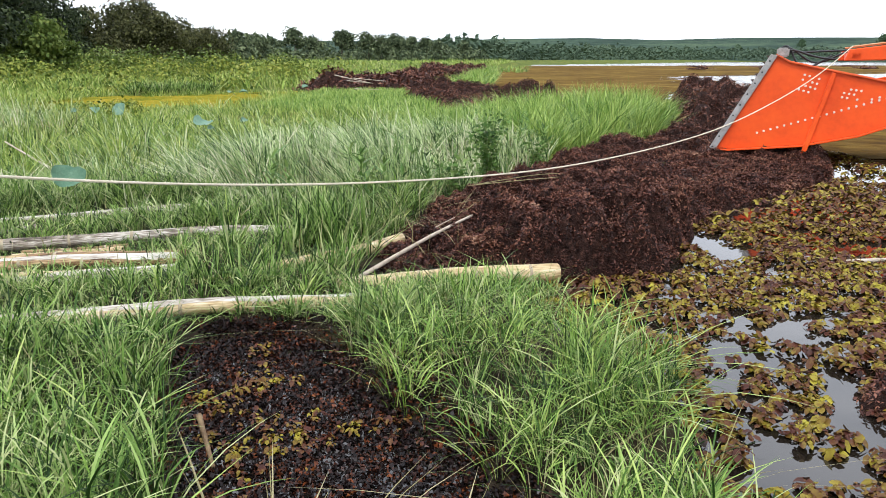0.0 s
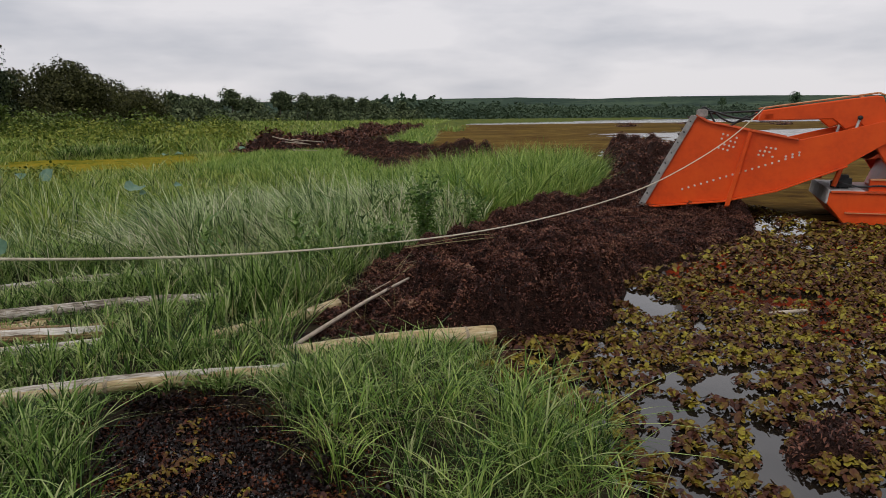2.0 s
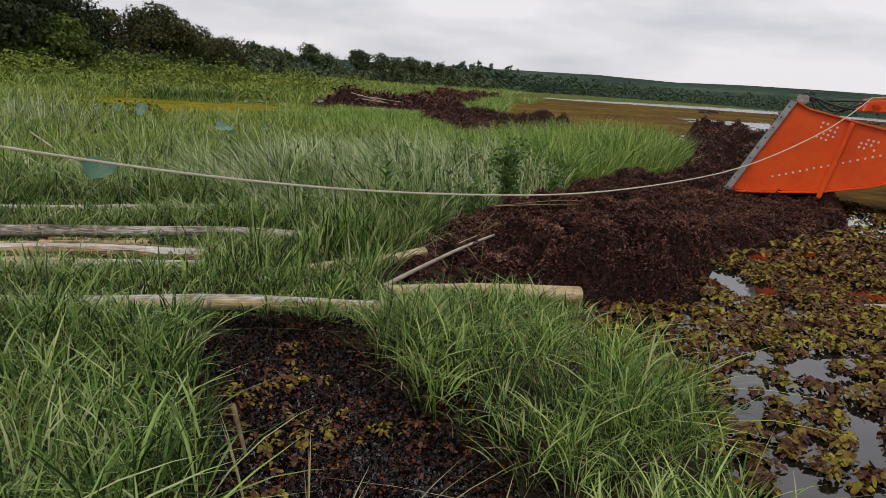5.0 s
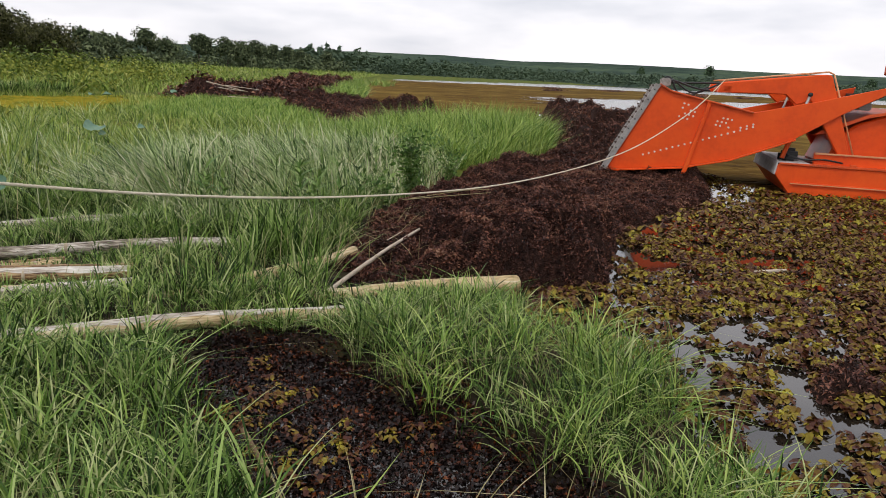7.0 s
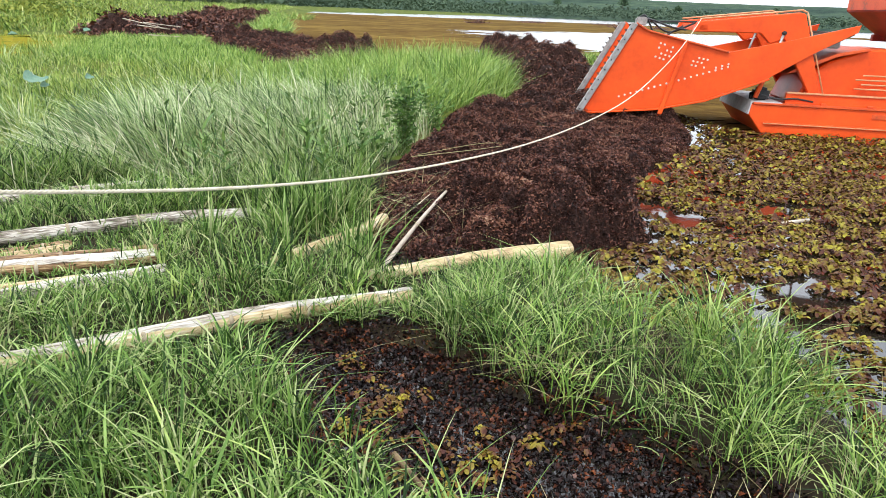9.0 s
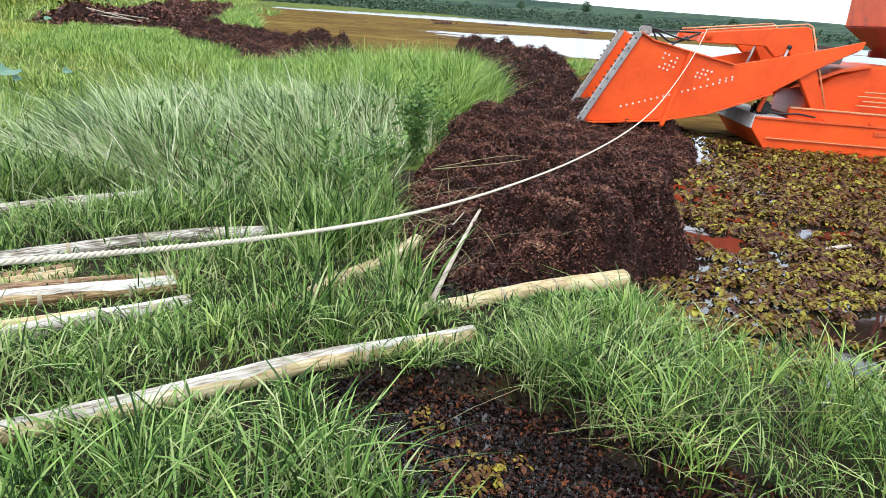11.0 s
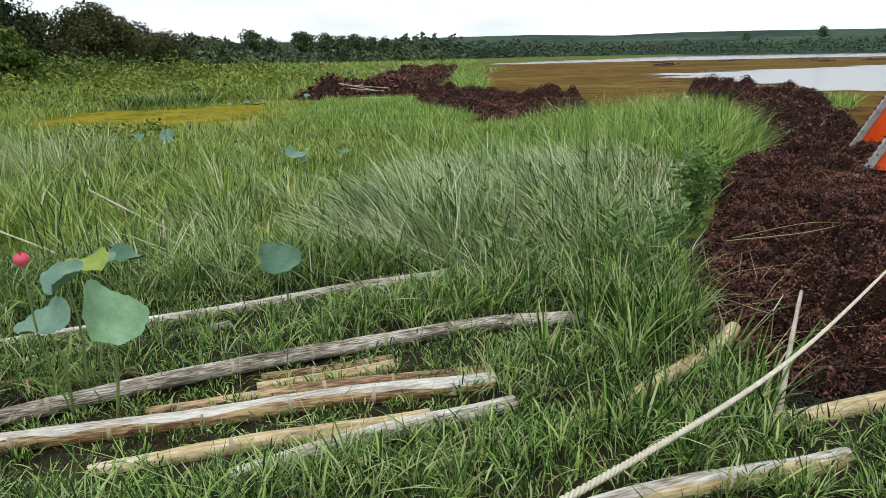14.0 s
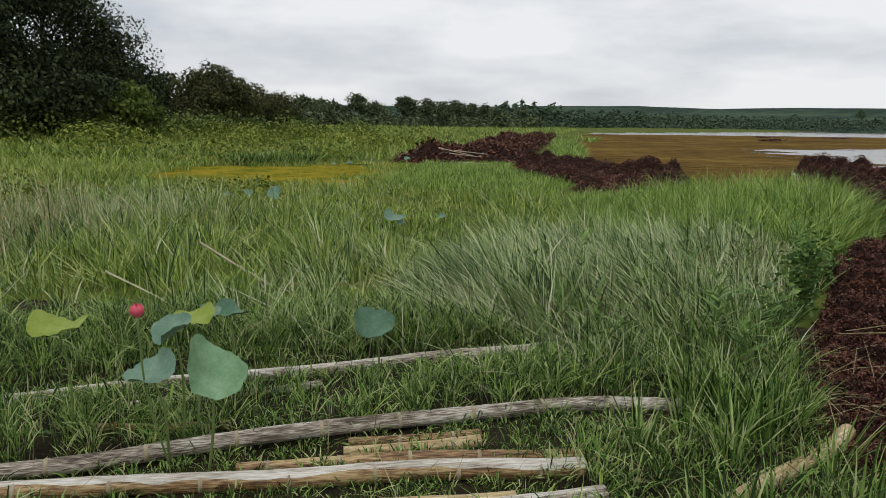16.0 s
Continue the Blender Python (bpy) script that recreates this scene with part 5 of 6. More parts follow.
bamboo([(-0.37, 5.42, 0.09), (-1.2, 5.25, 0.10), (-2.0, 5.09, 0.09)], 0.07, M_bamboo, "thick pale yellow bamboo pole reaching over the water", nodes=0.42)
bamboo([(-1.79, 4.75, 0.09), (-3.1, 4.38, 0.135), (-4.5, 3.93, 0.15), (-5.9, 3.45, 0.12)], 0.053, M_bamboo, "long pale bamboo pole lying in the grass", nodes=0.45, skin=M_skin)
bamboo([(-1.62, 6.34, 0.13), (-2.0, 5.93, 0.11), (-2.7, 5.35, 0.09)], 0.052, M_bamboo, "short bamboo pole end beside the weed heap", nodes=0.4)
bamboo([(-3.4, 7.94, 0.11), (-4.97, 7.24, 0.11), (-6.18, 6.76, 0.10), (-7.4, 6.28, 0.08)], 0.050, M_bamboo_grey, "weathered pale bamboo pole lying in the grass", nodes=0.42, skin=M_skin)
bamboo([(-5.15, 6.86, 0.09), (-5.68, 6.64, 0.08), (-6.5, 6.30, 0.06)], 0.038, M_bamboo_grey, "thin weathered bamboo pole", nodes=0.35)
bamboo([(-2.3, 6.78, 0.09), (-3.17, 6.63, 0.11), (-3.8, 6.43, 0.13), (-4.67, 6.08, 0.14), (-5.65, 5.64, 0.14), (-6.3, 5.30, 0.15), (-7.0, 4.98, 0.15)], 0.055, M_bamboo_grey, "long grey weathered bamboo pole with a knotted joint", nodes=0.5)
bamboo([(-3.36, 5.69, 0.11), (-4.44, 5.50, 0.11), (-5.34, 5.31, 0.11), (-6.46, 5.06, 0.11), (-7.1, 4.92, 0.10)], 0.060, M_bamboo_brown, "brown bamboo pole with bleached peeling skin", nodes=0.46, skin=M_skin)
bamboo([(-3.34, 5.85, 0.11), (-4.3, 5.68, 0.11), (-5.3, 5.50, 0.09)], 0.048, M_bamboo_brown, "brown bamboo pole beside a bleached one", nodes=0.4)
bamboo([(-3.75, 5.31, 0.10), (-4.45, 5.16, 0.09), (-5.4, 4.97, 0.06)], 0.052, M_bamboo, "tan bamboo pole half hidden by grass", nodes=0.4)
bamboo([(-3.28, 5.42, 0.10), (-3.92, 5.16, 0.11), (-4.7, 4.83, 0.08)], 0.052, M_bamboo_grey, "grey bamboo pole half hidden by grass", nodes=0.4, skin=M_skin)
bamboo([(-3.95, 6.11, 0.09), (-4.75, 5.91, 0.08)], 0.042, M_bamboo_brown, "short brown bamboo piece between poles", nodes=0.33)
bamboo([(-3.95, 6.02, 0.09), (-4.75, 5.77, 0.08)], 0.045, M_bamboo, "short pale bamboo piece between poles", nodes=0.33)
bamboo([(-5.55, 6.07, 0.09), (-6.5, 5.95, 0.08)], 0.035, M_bamboo_brown, "thin dark bamboo pole in the grass", nodes=0.33)
bamboo([(-5.95, 4.92, 0.08), (-6.8, 4.78, 0.07)], 0.05, M_bamboo_brown, "brown bamboo piece in front of a bleached one", nodes=0.33)
bamboo([(-2.6, 5.46, 0.09), (-3.1, 5.16, 0.07)], 0.042, M_bamboo, "short pale bamboo piece under grass", nodes=0.33)


def stick(points, radius, mat, label, name="stick"):
    e = empty(name, Matrix.Translation(points[0]), label, "stick")
    path = spline(np.array(points) - np.array(points[0]), 8)
    v, f = sweep(path, np.linspace(radius, radius * 0.6, len(path)), 8, 0.04)
    part_raw("shaft", v, f, mat, e, smooth=True)
    return e


stick([(-1.95, 5.10, 0.08), (-1.32, 6.12, 0.22), (-0.64, 7.20, 0.31)], 0.019, M_stick, "pale bare stick leaning on the weed heap")
stick([(-1.45, 6.25, 0.18), (-1.15, 6.60, 0.26)], 0.006, M_stick, "short thin pale twig on the weed heap")
stick([(-6.54, 10.11, 0.06), (-7.06, 10.31, 0.27), (-7.58, 10.51, 0.50)], 0.017, M_stick, "thin pale bamboo rod leaning out of the grass", "rod")
stick([(-7.45, 9.2, 0.08), (-8.15, 9.3, 0.36)], 0.014, M_stick, "thin pale stick in the grass", "rod")
stick([(-2.30, 3.02, 0.14), (-2.17, 2.78, 0.03)], 0.014, M_pith, "short brown stump of a branch at the puddle", "branch")
stick([(-1.0, 7.9, 0.33), (-0.4, 7.75, 0.42), (0.3, 8.1, 0.42)], 0.0045, M_grass_dry, "dry bent stalk on the weed heap", "stalk")
stick([(-0.9, 8.0, 0.33), (-0.1, 8.05, 0.44), (0.4, 7.8, 0.42)], 0.004, M_grass_dry, "dry bent stalk on the weed heap", "stalk")
for a, b in (((-6.2, 36.5, 0.6), (-3.6, 33.0, 0.5)), ((-6.6, 35.0, 0.9), (-3.4, 32.6, 0.35)), ((-5.6, 34.3, 0.3), (-3.3, 32.9, 0.3)), ((-6.0, 37.2, 0.7), (-3.0, 35.6, 0.5))):
    b = tuple(np.array(a) * 0.45 + np.array(b) * 0.55)
    stick([a, tuple((np.array(a) + b) / 2), b], 0.022, M_stick, "bleached branch on the far weed heap", "branch")
stick([(2.1, 6.0, 0.02), (2.5, 6.05, 0.03)], 0.025, M_stick, "pale stick floating among water weed")

# ---- rope from the machine to the bank ----
ROPE = [(4.93, 11.62, 1.86), (4.05, 10.72, 1.47), (3.09, 9.74, 1.17), (1.91, 8.53, 0.90), (0.77, 7.41, 0.78), (-0.37, 6.34, 0.74), (-1.53, 5.10, 0.84),
        (-2.36, 4.16, 0.97), (-2.97, 3.46, 1.11), (-3.35, 3.06, 1.21), (-3.61, 2.77, 1.29), (-3.98, 2.37, 1.41), (-4.4, 1.91, 1.55), (-5.4, 0.8, 1.88), (-6.6, -0.5, 2.25)]
e = empty("rope", Matrix.Identity(4), "pale twisted rope stretched from the machine over the bank", "rope")
path = spline(ROPE, 12)
ln = np.concatenate([[0], np.cumsum(np.linalg.norm(np.diff(path, axis=0), axis=1))])
s = np.arange(0, ln[-1], 0.010)
path = np.stack([np.interp(s, ln, path[:, c]) for c in range(3)], 1)
for _ in range(3):
    pad = np.concatenate([2 * path[:1] - path[40:0:-1], path, 2 * path[-1:] - path[-2:-42:-1]])
    path = np.stack([np.convolve(pad[:, c], np.ones(81) / 81, "valid") for c in range(3)], 1)
tan = np.gradient(path, axis=0)
tan /= np.linalg.norm(tan, axis=1, keepdims=True)
su = np.cross(tan, [0, 0, 1.0])
su /= np.linalg.norm(su, axis=1, keepdims=True)
sw = np.cross(su, tan)
for k in range(3):
    ph = s * 2 * np.pi / 0.055 + k * 2.0944
    v, f = sweep(path + 0.0037 * (np.cos(ph)[:, None] * su + np.sin(ph)[:, None] * sw), 0.0041, 5)
    part_raw("strand", v, f, M_rope, e, smooth=True)

# ---- lotus ----
def lotus_leaf(parent, cx, cy, cz, radius, yaw, tilt, mat, label, cup=0.30):
    """A round, waved leaf with a notch-free rim on a bent stem."""
    rng = np.random.default_rng(int(abs(cx * 100) + abs(cy * 37)))
    rings, seg = 7, 36
    a = np.arange(seg) * 2 * np.pi / seg
    ph = rng.uniform(0, 6.28, 3)
    v = [(0, 0, -cup * radius)]
    for i in range(1, rings + 1):
        t = i / rings
        wave = 0.24 * t ** 2 * np.sin(2 * a + ph[0]) + 0.10 * t ** 3 * np.sin(3 * a + ph[1]) + 0.05 * t ** 3 * np.sin(7 * a + ph[2]) + 0.022 * t * np.cos(18 * a)
        rad = radius * t * (1 + 0.09 * t * np.sin(2 * a + ph[2]) + 0.05 * t * np.sin(3 * a + ph[0]) + 0.025 * t * np.sin(9 * a))
        for k in range(seg):
            v.append((rad[k] * math.cos(a[k]), rad[k] * math.sin(a[k]), radius * (cup * (t ** 2 - 1) * 1.0 + wave[k])))
    v = np.array(v)
    tri = np.array([(0, 1 + k, 1 + (k + 1) % seg) for k in range(seg)])
    q = np.array([(1 + i * seg + k, 1 + (i + 1) * seg + k, 1 + (i + 1) * seg + (k + 1) % seg, 1 + i * seg + (k + 1) % seg) for i in range(rings - 1) for k in range(seg)])
    m = np.array((Matrix.Rotation(yaw, 3, "Z") @ Matrix.Rotation(tilt, 3, "X")))
    lv = v @ m.T + [cx, cy, cz]
    leaf = part_raw("leaf", lv, [tri, q], mat, parent, label, True)
    top = np.array([cx, cy, cz]) + m @ np.array([0, 0, -cup * radius])
    base = np.array([cx * 0.6, cy * 0.6, 0.0])
    st = spline([base, base * 0.5 + top * 0.5 + [0.03, 0.0, 0.05], top - [0, 0, 0.002]], 8)
    sv, sf = sweep(st, np.linspace(0.009, 0.006, len(st)), 7)
    part_raw("stem", sv, sf, M_stem, parent, smooth=True)
    return leaf


def lotus(x, y, leaves, label, bud=None, grp="lotus plants"):
    e = empty("lotus_plant", Matrix.Translation((x, y, 0.05)), label, "lotus", grp)
    for cx, cy, cz, r, yaw, tilt, mat, lab in leaves:
        lotus_leaf(e, cx - x, cy - y, cz - 0.05, r, radians(yaw), radians(tilt), mat, lab)
    if bud:
        bx, by, bz = bud[0] - x, bud[1] - y, bud[2] - 0.05
        st = spline([(bx * 0.5, by * 0.5, 0), (bx * 0.9, by * 0.9, bz * 0.5), (bx, by, bz - 0.05)], 8)
        sv, sf = sweep(st, 0.006, 7)
        part_raw("stem", sv, sf, M_stem, e, smooth=True)
        for k in range(9):
            ring, a = (0, k * 2.0944) if k < 3 else (1, k * 1.0472 + 0.4)
            r = 0.030 if ring == 0 else 0.045
            rows = []
            for t in np.linspace(0, 1, 7):
                w = 0.036 * math.sin(math.pi * min(1, t * 0.86 + 0.10))
                rad = r * (0.25 + math.sin(math.pi * (0.08 + t * 0.80)))
                for u in (-1, -0.5, 0, 0.5, 1):
                    rows.append(((rad - 0.3 * w * u * u), u * w, t * 0.105 - 0.05))
            pv = 0.68 * np.array(rows) @ np.array(Matrix.Rotation(a, 3, "Z")).T + [bx, by, bz]
            pq = np.array([(i * 5 + c, i * 5 + c + 1, i * 5 + c + 6, i * 5 + c + 5) for i in range(6) for c in range(4)])
            part_raw("petal", pv, [pq], M_petal, e, "closed pink petal", True)
    return e


lotus(-5.6, 5.62, [(-5.33, 5.31, 0.755, 0.17, 60, 52, M_lotus, "broad green leaf tilted on edge"), (-5.80, 5.53, 0.65, 0.15, -40, 24, M_lotus_blue, "bluish leaf folded down"),
                   (-5.76, 5.75, 0.83, 0.13, -50, 34, M_lotus_blue, "bluish tilted leaf"), (-5.77, 6.10, 0.81, 0.115, 0, 14, M_lotus_lime, "lime green leaf seen from its rim")],
      "lotus with bluish and lime leaves and a pink bud", (-5.80, 5.45, 1.0))
lotus(-6.4, 5.85, [(-6.44, 5.74, 0.83, 0.155, 10, 8, M_lotus_lime, "lime green flat leaf")], "lotus with one lime green leaf")
lotus(-5.7, 6.4, [(-5.74, 6.29, 0.785, 0.065, 10, 30, M_lotus_blue, ""), (-5.69, 6.51, 0.74, 0.11, 60, 16, M_lotus_dark, "dark drooping leaf")], "small lotus with dark drooping leaves")
lotus(-4.7, 6.9, [(-4.75, 6.80, 0.61, 0.135, 20, 48, M_lotus_dark, "")], "lotus leaf standing upright in the grass")
lotus(-5.4, 12.75, [(-5.44, 12.68, 0.62, 0.15, 40, 24, M_lotus_blue, ""), (-5.35, 12.8, 0.50, 0.06, 0, 35, M_lotus_blue, "")], "far lotus with bluish leaves in the meadow")
lotus(-4.7, 12.6, [(-4.7, 12.6, 0.65, 0.065, 40, 30, M_lotus_blue, "")], "far lotus leaf in the meadow")
lotus(-8.3, 15.9, [(-8.29, 15.84, 0.62, 0.15, 0, 50, M_lotus_blue, ""), (-8.84, 15.89, 0.6, 0.10, 50, 32, M_lotus_blue, ""), (-9.2, 15.7, 0.58, 0.07, 10, 30, M_lotus_blue, "")], "far lotus with upright bluish leaves")
lotus(-10.1, 32, [(-10.1, 32, 0.3, 0.17, 0, 10, M_lotus_blue, ""), (-10.8, 32.4, 0.25, 0.13, 60, 10, M_lotus_blue, ""), (-8.0, 35.0, 0.4, 0.16, 20, 20, M_lotus_blue, "")], "far lotus leaves beside the pond")

# ---- weed harvester ----
HV = empty("weed_harvester", pose(6.06, 11.08, 0, 0, 0, -24.3), "orange steel weed-harvesting boat with lowered conveyor and raised cab", "harvester boat")
W = 2.1


def plate(name, outline, y0, y1, mat, parent=None, label="", bevel=0.006):
    return part(name, plate_bm(outline, y0, y1, bevel), mat, parent or HV, label)


def boxp(name, x0, x1, y0, y1, z0, z1, mat, parent=None, label="", bevel=0.008):
    return part(name, box_bm(x0, x1, y0, y1, z0, z1, bevel), mat, parent or HV, label)


def pipe(name, pts, r, mat, parent=None, label="", steps=6, sides=8):
    path = spline(pts, steps) if len(pts) > 2 else np.array(pts, dtype=float)
    v, f = sweep(path, r, sides)
    return part_raw(name, v, f, mat, parent or HV, label, True)


def rail(name, pts, r, mat, parent=None, label=""):
    """A straight-cornered rail: tube pieces joined in one mesh."""
    vs, qs, ts, off = [], [], [], 0
    for a, b in zip(pts, pts[1:]):
        v, f = sweep([a, b], r, 8)
        vs.append(v)
        qs.append(f[0] + off)
        ts.append(f[1] + off)
        off += len(v)
    return part_raw(name, np.concatenate(vs), [np.concatenate(qs), np.concatenate(ts)], mat, parent or HV, label, True)


# hull with raked bow
hull = part("hull", plate_bm([(-0.26, 0.34), (-0.22, 0.50), (9.0, 0.50), (9.0, -0.35), (0.35, -0.35), (0.02, 0.0)], 0.0, W, 0.012), M_orange, HV, "orange hull side")
part("bow_plate", plate_bm([(-0.275, 0.33), (-0.235, 0.56), (-0.215, 0.56), (-0.245, 0.33)], -0.01, W + 0.01, 0.004), M_bow, hull, "scuffed pale grey bow plate")
boxp("fender_rail", 0.02, 9.0, -0.035, 0.005, 0.17, 0.215, M_orange, hull, "rubbing strake along the hull")
boxp("weld_line", 0.0, 9.0, -0.04, -0.03, 0.185, 0.20, M_pale, hull, "pale rubbed edge")
boxp("gunwale", -0.2, 9.0, -0.03, 0.10, 0.50, 0.535, M_orange_worn, hull, "worn orange gunwale", 0.006)
boxp("fore_deck", -0.225, 0.28, 0.0, W, 0.522, 0.545, M_bow, hull, "scuffed pale grey fore deck", 0.004)
boxp("deck", -0.2, 9.0, 0.1, W - 0.1, 0.50, 0.52, M_red, hull, "worn red deck")
for k in range(9):
    boxp("cleat", 0.9 + k * 0.75, 1.0 + k * 0.75, 0.0, 0.06, 0.535, 0.57, M_orange_worn, hull)
boxp("deck_box", 1.75, 2.0, -0.02, 0.10, 0.36, 0.44, M_orange_worn, hull)
# side coaming with bulged cowl
cowl = plate("cowl", [(0.55, 0.52), (0.75, 1.05), (1.0, 1.24), (1.55, 1.46), (2.0, 1.50), (2.6, 1.47), (2.75, 1.40), (2.9, 0.52)], 0.32, W - 0.32, M_orange, label="orange bulged engine cowl", bevel=0.03)
plate("cowl_lip", [(0.30, 1.02), (0.45, 1.12), (1.1, 1.40), (1.6, 1.50), (1.6, 1.46), (1.1, 1.34), (0.5, 1.06)], 0.20, W - 0.3, M_orange_worn, cowl, "pale worn cowl lip")
boxp("side_wall", 2.3, 9.0, 0.22, 0.34, 0.52, 1.18, M_orange, label="orange side wall")
boxp("coaming", 0.35, 9.0, 0.10, 0.2, 0.52, 0.72, M_orange, label="orange coaming along the deck")
boxp("coaming_cap", 0.35, 9.0, 0.07, 0.11, 0.70, 0.73, M_pale, label="pale rubbed coaming edge")
for k in range(4):
    rail("pipe", [(1.45 + 0.1 * (k % 2), 0.20, 0.83 + k * 0.075), (2.75 + k * 0.09, 0.20, 0.83 + k * 0.075), (2.85 + k * 0.09, 0.20, 0.95 + k * 0.07), (2.87 + k * 0.09, 0.20, 1.42)], 0.013, M_pale, label="thin pale hydraulic pipe")
for k in range(3):
    rail("pipe", [(2.9, 0.19, 1.0 + k * 0.18), (3.6, 0.19, 1.0 + k * 0.18)], 0.012, M_pale, label="thin pale hydraulic pipe")

# conveyor: two side plates, belt, cutter strips
SIDE = [(-3.17, 0.18), (-2.42, 1.66), (-2.30, 1.73), (-2.10, 1.62), (-1.55, 1.50), (-0.72, 1.33), (0.3, 1.58), (1.31, 1.86), (1.28, 1.74), (0.66, 1.38), (0.0, 0.94), (-1.0, 0.52), (-1.79, 0.33)]
conv = plate("conveyor_side", SIDE, 0.06, 0.10, M_orange, label="orange perforated conveyor side plate")
conv2 = plate("conveyor_side", SIDE, W - 0.10, W - 0.06, M_orange, label="orange conveyor side plate")
for c, y0, y1 in ((conv, -0.005, 0.062), (conv2, W - 0.062, W + 0.005)):
    plate("lower_flange", [(-3.17, 0.18), (-1.79, 0.33), (-1.0, 0.52), (0.0, 0.94), (0.0, 0.91), (-1.0, 0.49), (-1.79, 0.30), (-3.15, 0.15)], y0, y1, M_orange, c)
    plate("top_flange", [(-2.30, 1.75), (-2.10, 1.64), (-1.55, 1.52), (-0.72, 1.35), (-0.72, 1.32), (-1.55, 1.49), (-2.10, 1.61), (-2.30, 1.72)], y0 + 0.01, y1, M_orange_worn, c)
    plate("stiffener", [(-1.80, 0.14), (-1.72, 0.14), (-1.42, 1.45), (-1.48, 1.47)], y0 - 0.01, y1, M_orange, c, "orange upright stiffener and foot")
for y0, y1 in ((0.0, 0.13), (W - 0.13, W)):
    st = plate("cutter_strip", [(-3.21, 0.16), (-3.11, 0.13), (-2.28, 1.72), (-2.38, 1.74)], y0, y1, M_steel, label="grey serrated steel cutter strip")
    for k in range(17):
        t = (k + 0.5) / 17
        x0, z0 = -3.21 + 0.83 * t, 0.16 + 1.58 * t
        plate("tooth", [(x0 - 0.008, z0 - 0.02), (x0 - 0.045, z0 + 0.025), (x0 + 0.01, z0 + 0.025)], (y0 + y1) / 2 - 0.008, (y0 + y1) / 2 + 0.008, M_belt, st, bevel=0)
for k in range(9):
    t = (k + 0.5) / 9
    boxp("bolt", -3.17 + 0.83 * t - 0.012, -3.17 + 0.83 * t + 0.012, -0.012, 0.002, 0.16 + 1.56 * t - 0.012, 0.16 + 1.56 * t + 0.012, M_hose, conv, bevel=0)
# the belt's dark colour carries the shadow beneath the conveyor
belt = plate("belt", [(-3.05, 0.26), (-1.7, 0.46), (0.0, 1.08), (1.25, 1.74), (1.25, 1.70), (0.0, 1.03), (-1.7, 0.41), (-3.05, 0.21)], 0.10, W - 0.10, M_belt, label="wire mesh conveyor belt coloured dark as in shadow")
for k in range(26):
    t = k / 25
    x0, z0 = -2.95 + 4.1 * t, np.interp(-2.95 + 4.1 * t, [-3.05, -1.7, 0, 1.25], [0.26, 0.46, 1.08, 1.74])
    boxp("slat", x0, x0 + 0.03, 0.11, W - 0.11, z0 + 0.005, z0 + 0.05, M_belt, belt, bevel=0)
# rows of round fittings on the near plate
spots = [(-2.46 + k * 0.098, 0.515 + k * 0.033 + 0.045 * r - 0.02) for k in range(19) for r in (0, 1) if not (r and k < 16)]
spots += [(-1.92 + 0.07 * i + 0.02 * j, 1.20 + 0.075 * j - 0.02 * i) for i in range(4) for j in range(4) if (i * 3 + j * 5) % 4 != 1]
spots += [(-1.30 + 0.07 * i + 0.02 * j, 1.09 + 0.065 * j - 0.01 * i) for i in range(4) for j in range(3) if (i * 5 + j * 3) % 4 != 2]
bm = bmesh.new()
bmesh.ops.create_cone(bm, cap_ends=True, segments=8, radius1=0.019, radius2=0.014, depth=0.014, matrix=Matrix.Rotation(radians(90), 4, "X"))
first = part("fitting", bm, M_bolt, conv, "pale round fitting")
first.location = (spots[0][0], 0.053, spots[0][1])
for sx_, sz_ in spots[1:]:
    o = new("fitting", first.data)
    o.parent, o.location = conv, (sx_, 0.053, sz_)
# lifting booms
BOOM = [(-1.28, 1.81), (0.34, 2.02), (0.43, 2.0), (0.95, 0.56), (0.80, 0.56), (0.16, 1.58), (-0.06, 1.50), (-0.24, 1.66), (-1.34, 1.64)]
for y0 in (0.12, W - 0.28):
    bo = plate("boom", BOOM, y0, y0 + 0.14, M_orange, label="orange cranked lifting boom", bevel=0.014)
    rail("edge_pipe", [(-1.25, y0 + 0.03, 1.85), (0.37, y0 + 0.03, 2.06), (0.46, y0 + 0.03, 2.02), (1.0, y0 + 0.03, 0.58)], 0.014, M_pale, bo, "pale hydraulic pipe along the boom")
    ram = pipe("ram", [(-0.16, y0 - 0.02, 0.60), (-0.02, y0 - 0.02, 1.1)], 0.040, M_orange_worn, label="worn orange hydraulic ram", sides=10)
    rail("piston", [(-0.02, y0 - 0.02, 1.1), (0.13, y0 - 0.02, 1.68)], 0.022, M_steel, ram, "bare steel piston")
    rail("pivot_pin", [(0.13, y0 - 0.05, 1.68), (0.13, y0 + 0.17, 1.68)], 0.035, M_hose, ram)
boxp("boom_tie", -1.25, -1.10, 0.12, W - 0.15, 1.66, 1.76, M_orange, label="orange cross tie between booms")
for k, (a, b) in enumerate((((-2.30, 0.2, 1.76), (-1.5, 0.25, 1.72)), ((-2.25, 0.3, 1.80), (-1.3, 0.3, 1.78)), ((-2.2, 0.16, 1.78), (-1.45, 0.2, 1.66)), ((-2.2, 0.5, 1.80), (-1.2, 0.4, 1.80)))):
    mid = ((a[0] + b[0]) / 2 + 0.05 * k, a[1], 1.52 + 0.09 * k)
    pipe("hose", [a, (a[0] + 0.15, a[1], 1.86 - 0.03 * k), mid, b], 0.016, M_hose, label="black hydraulic hose")
boxp("motor", -2.30, -2.12, 0.12, 0.34, 1.70, 1.84, M_steel, label="grey hydraulic motor with fittings", bevel=0.02)
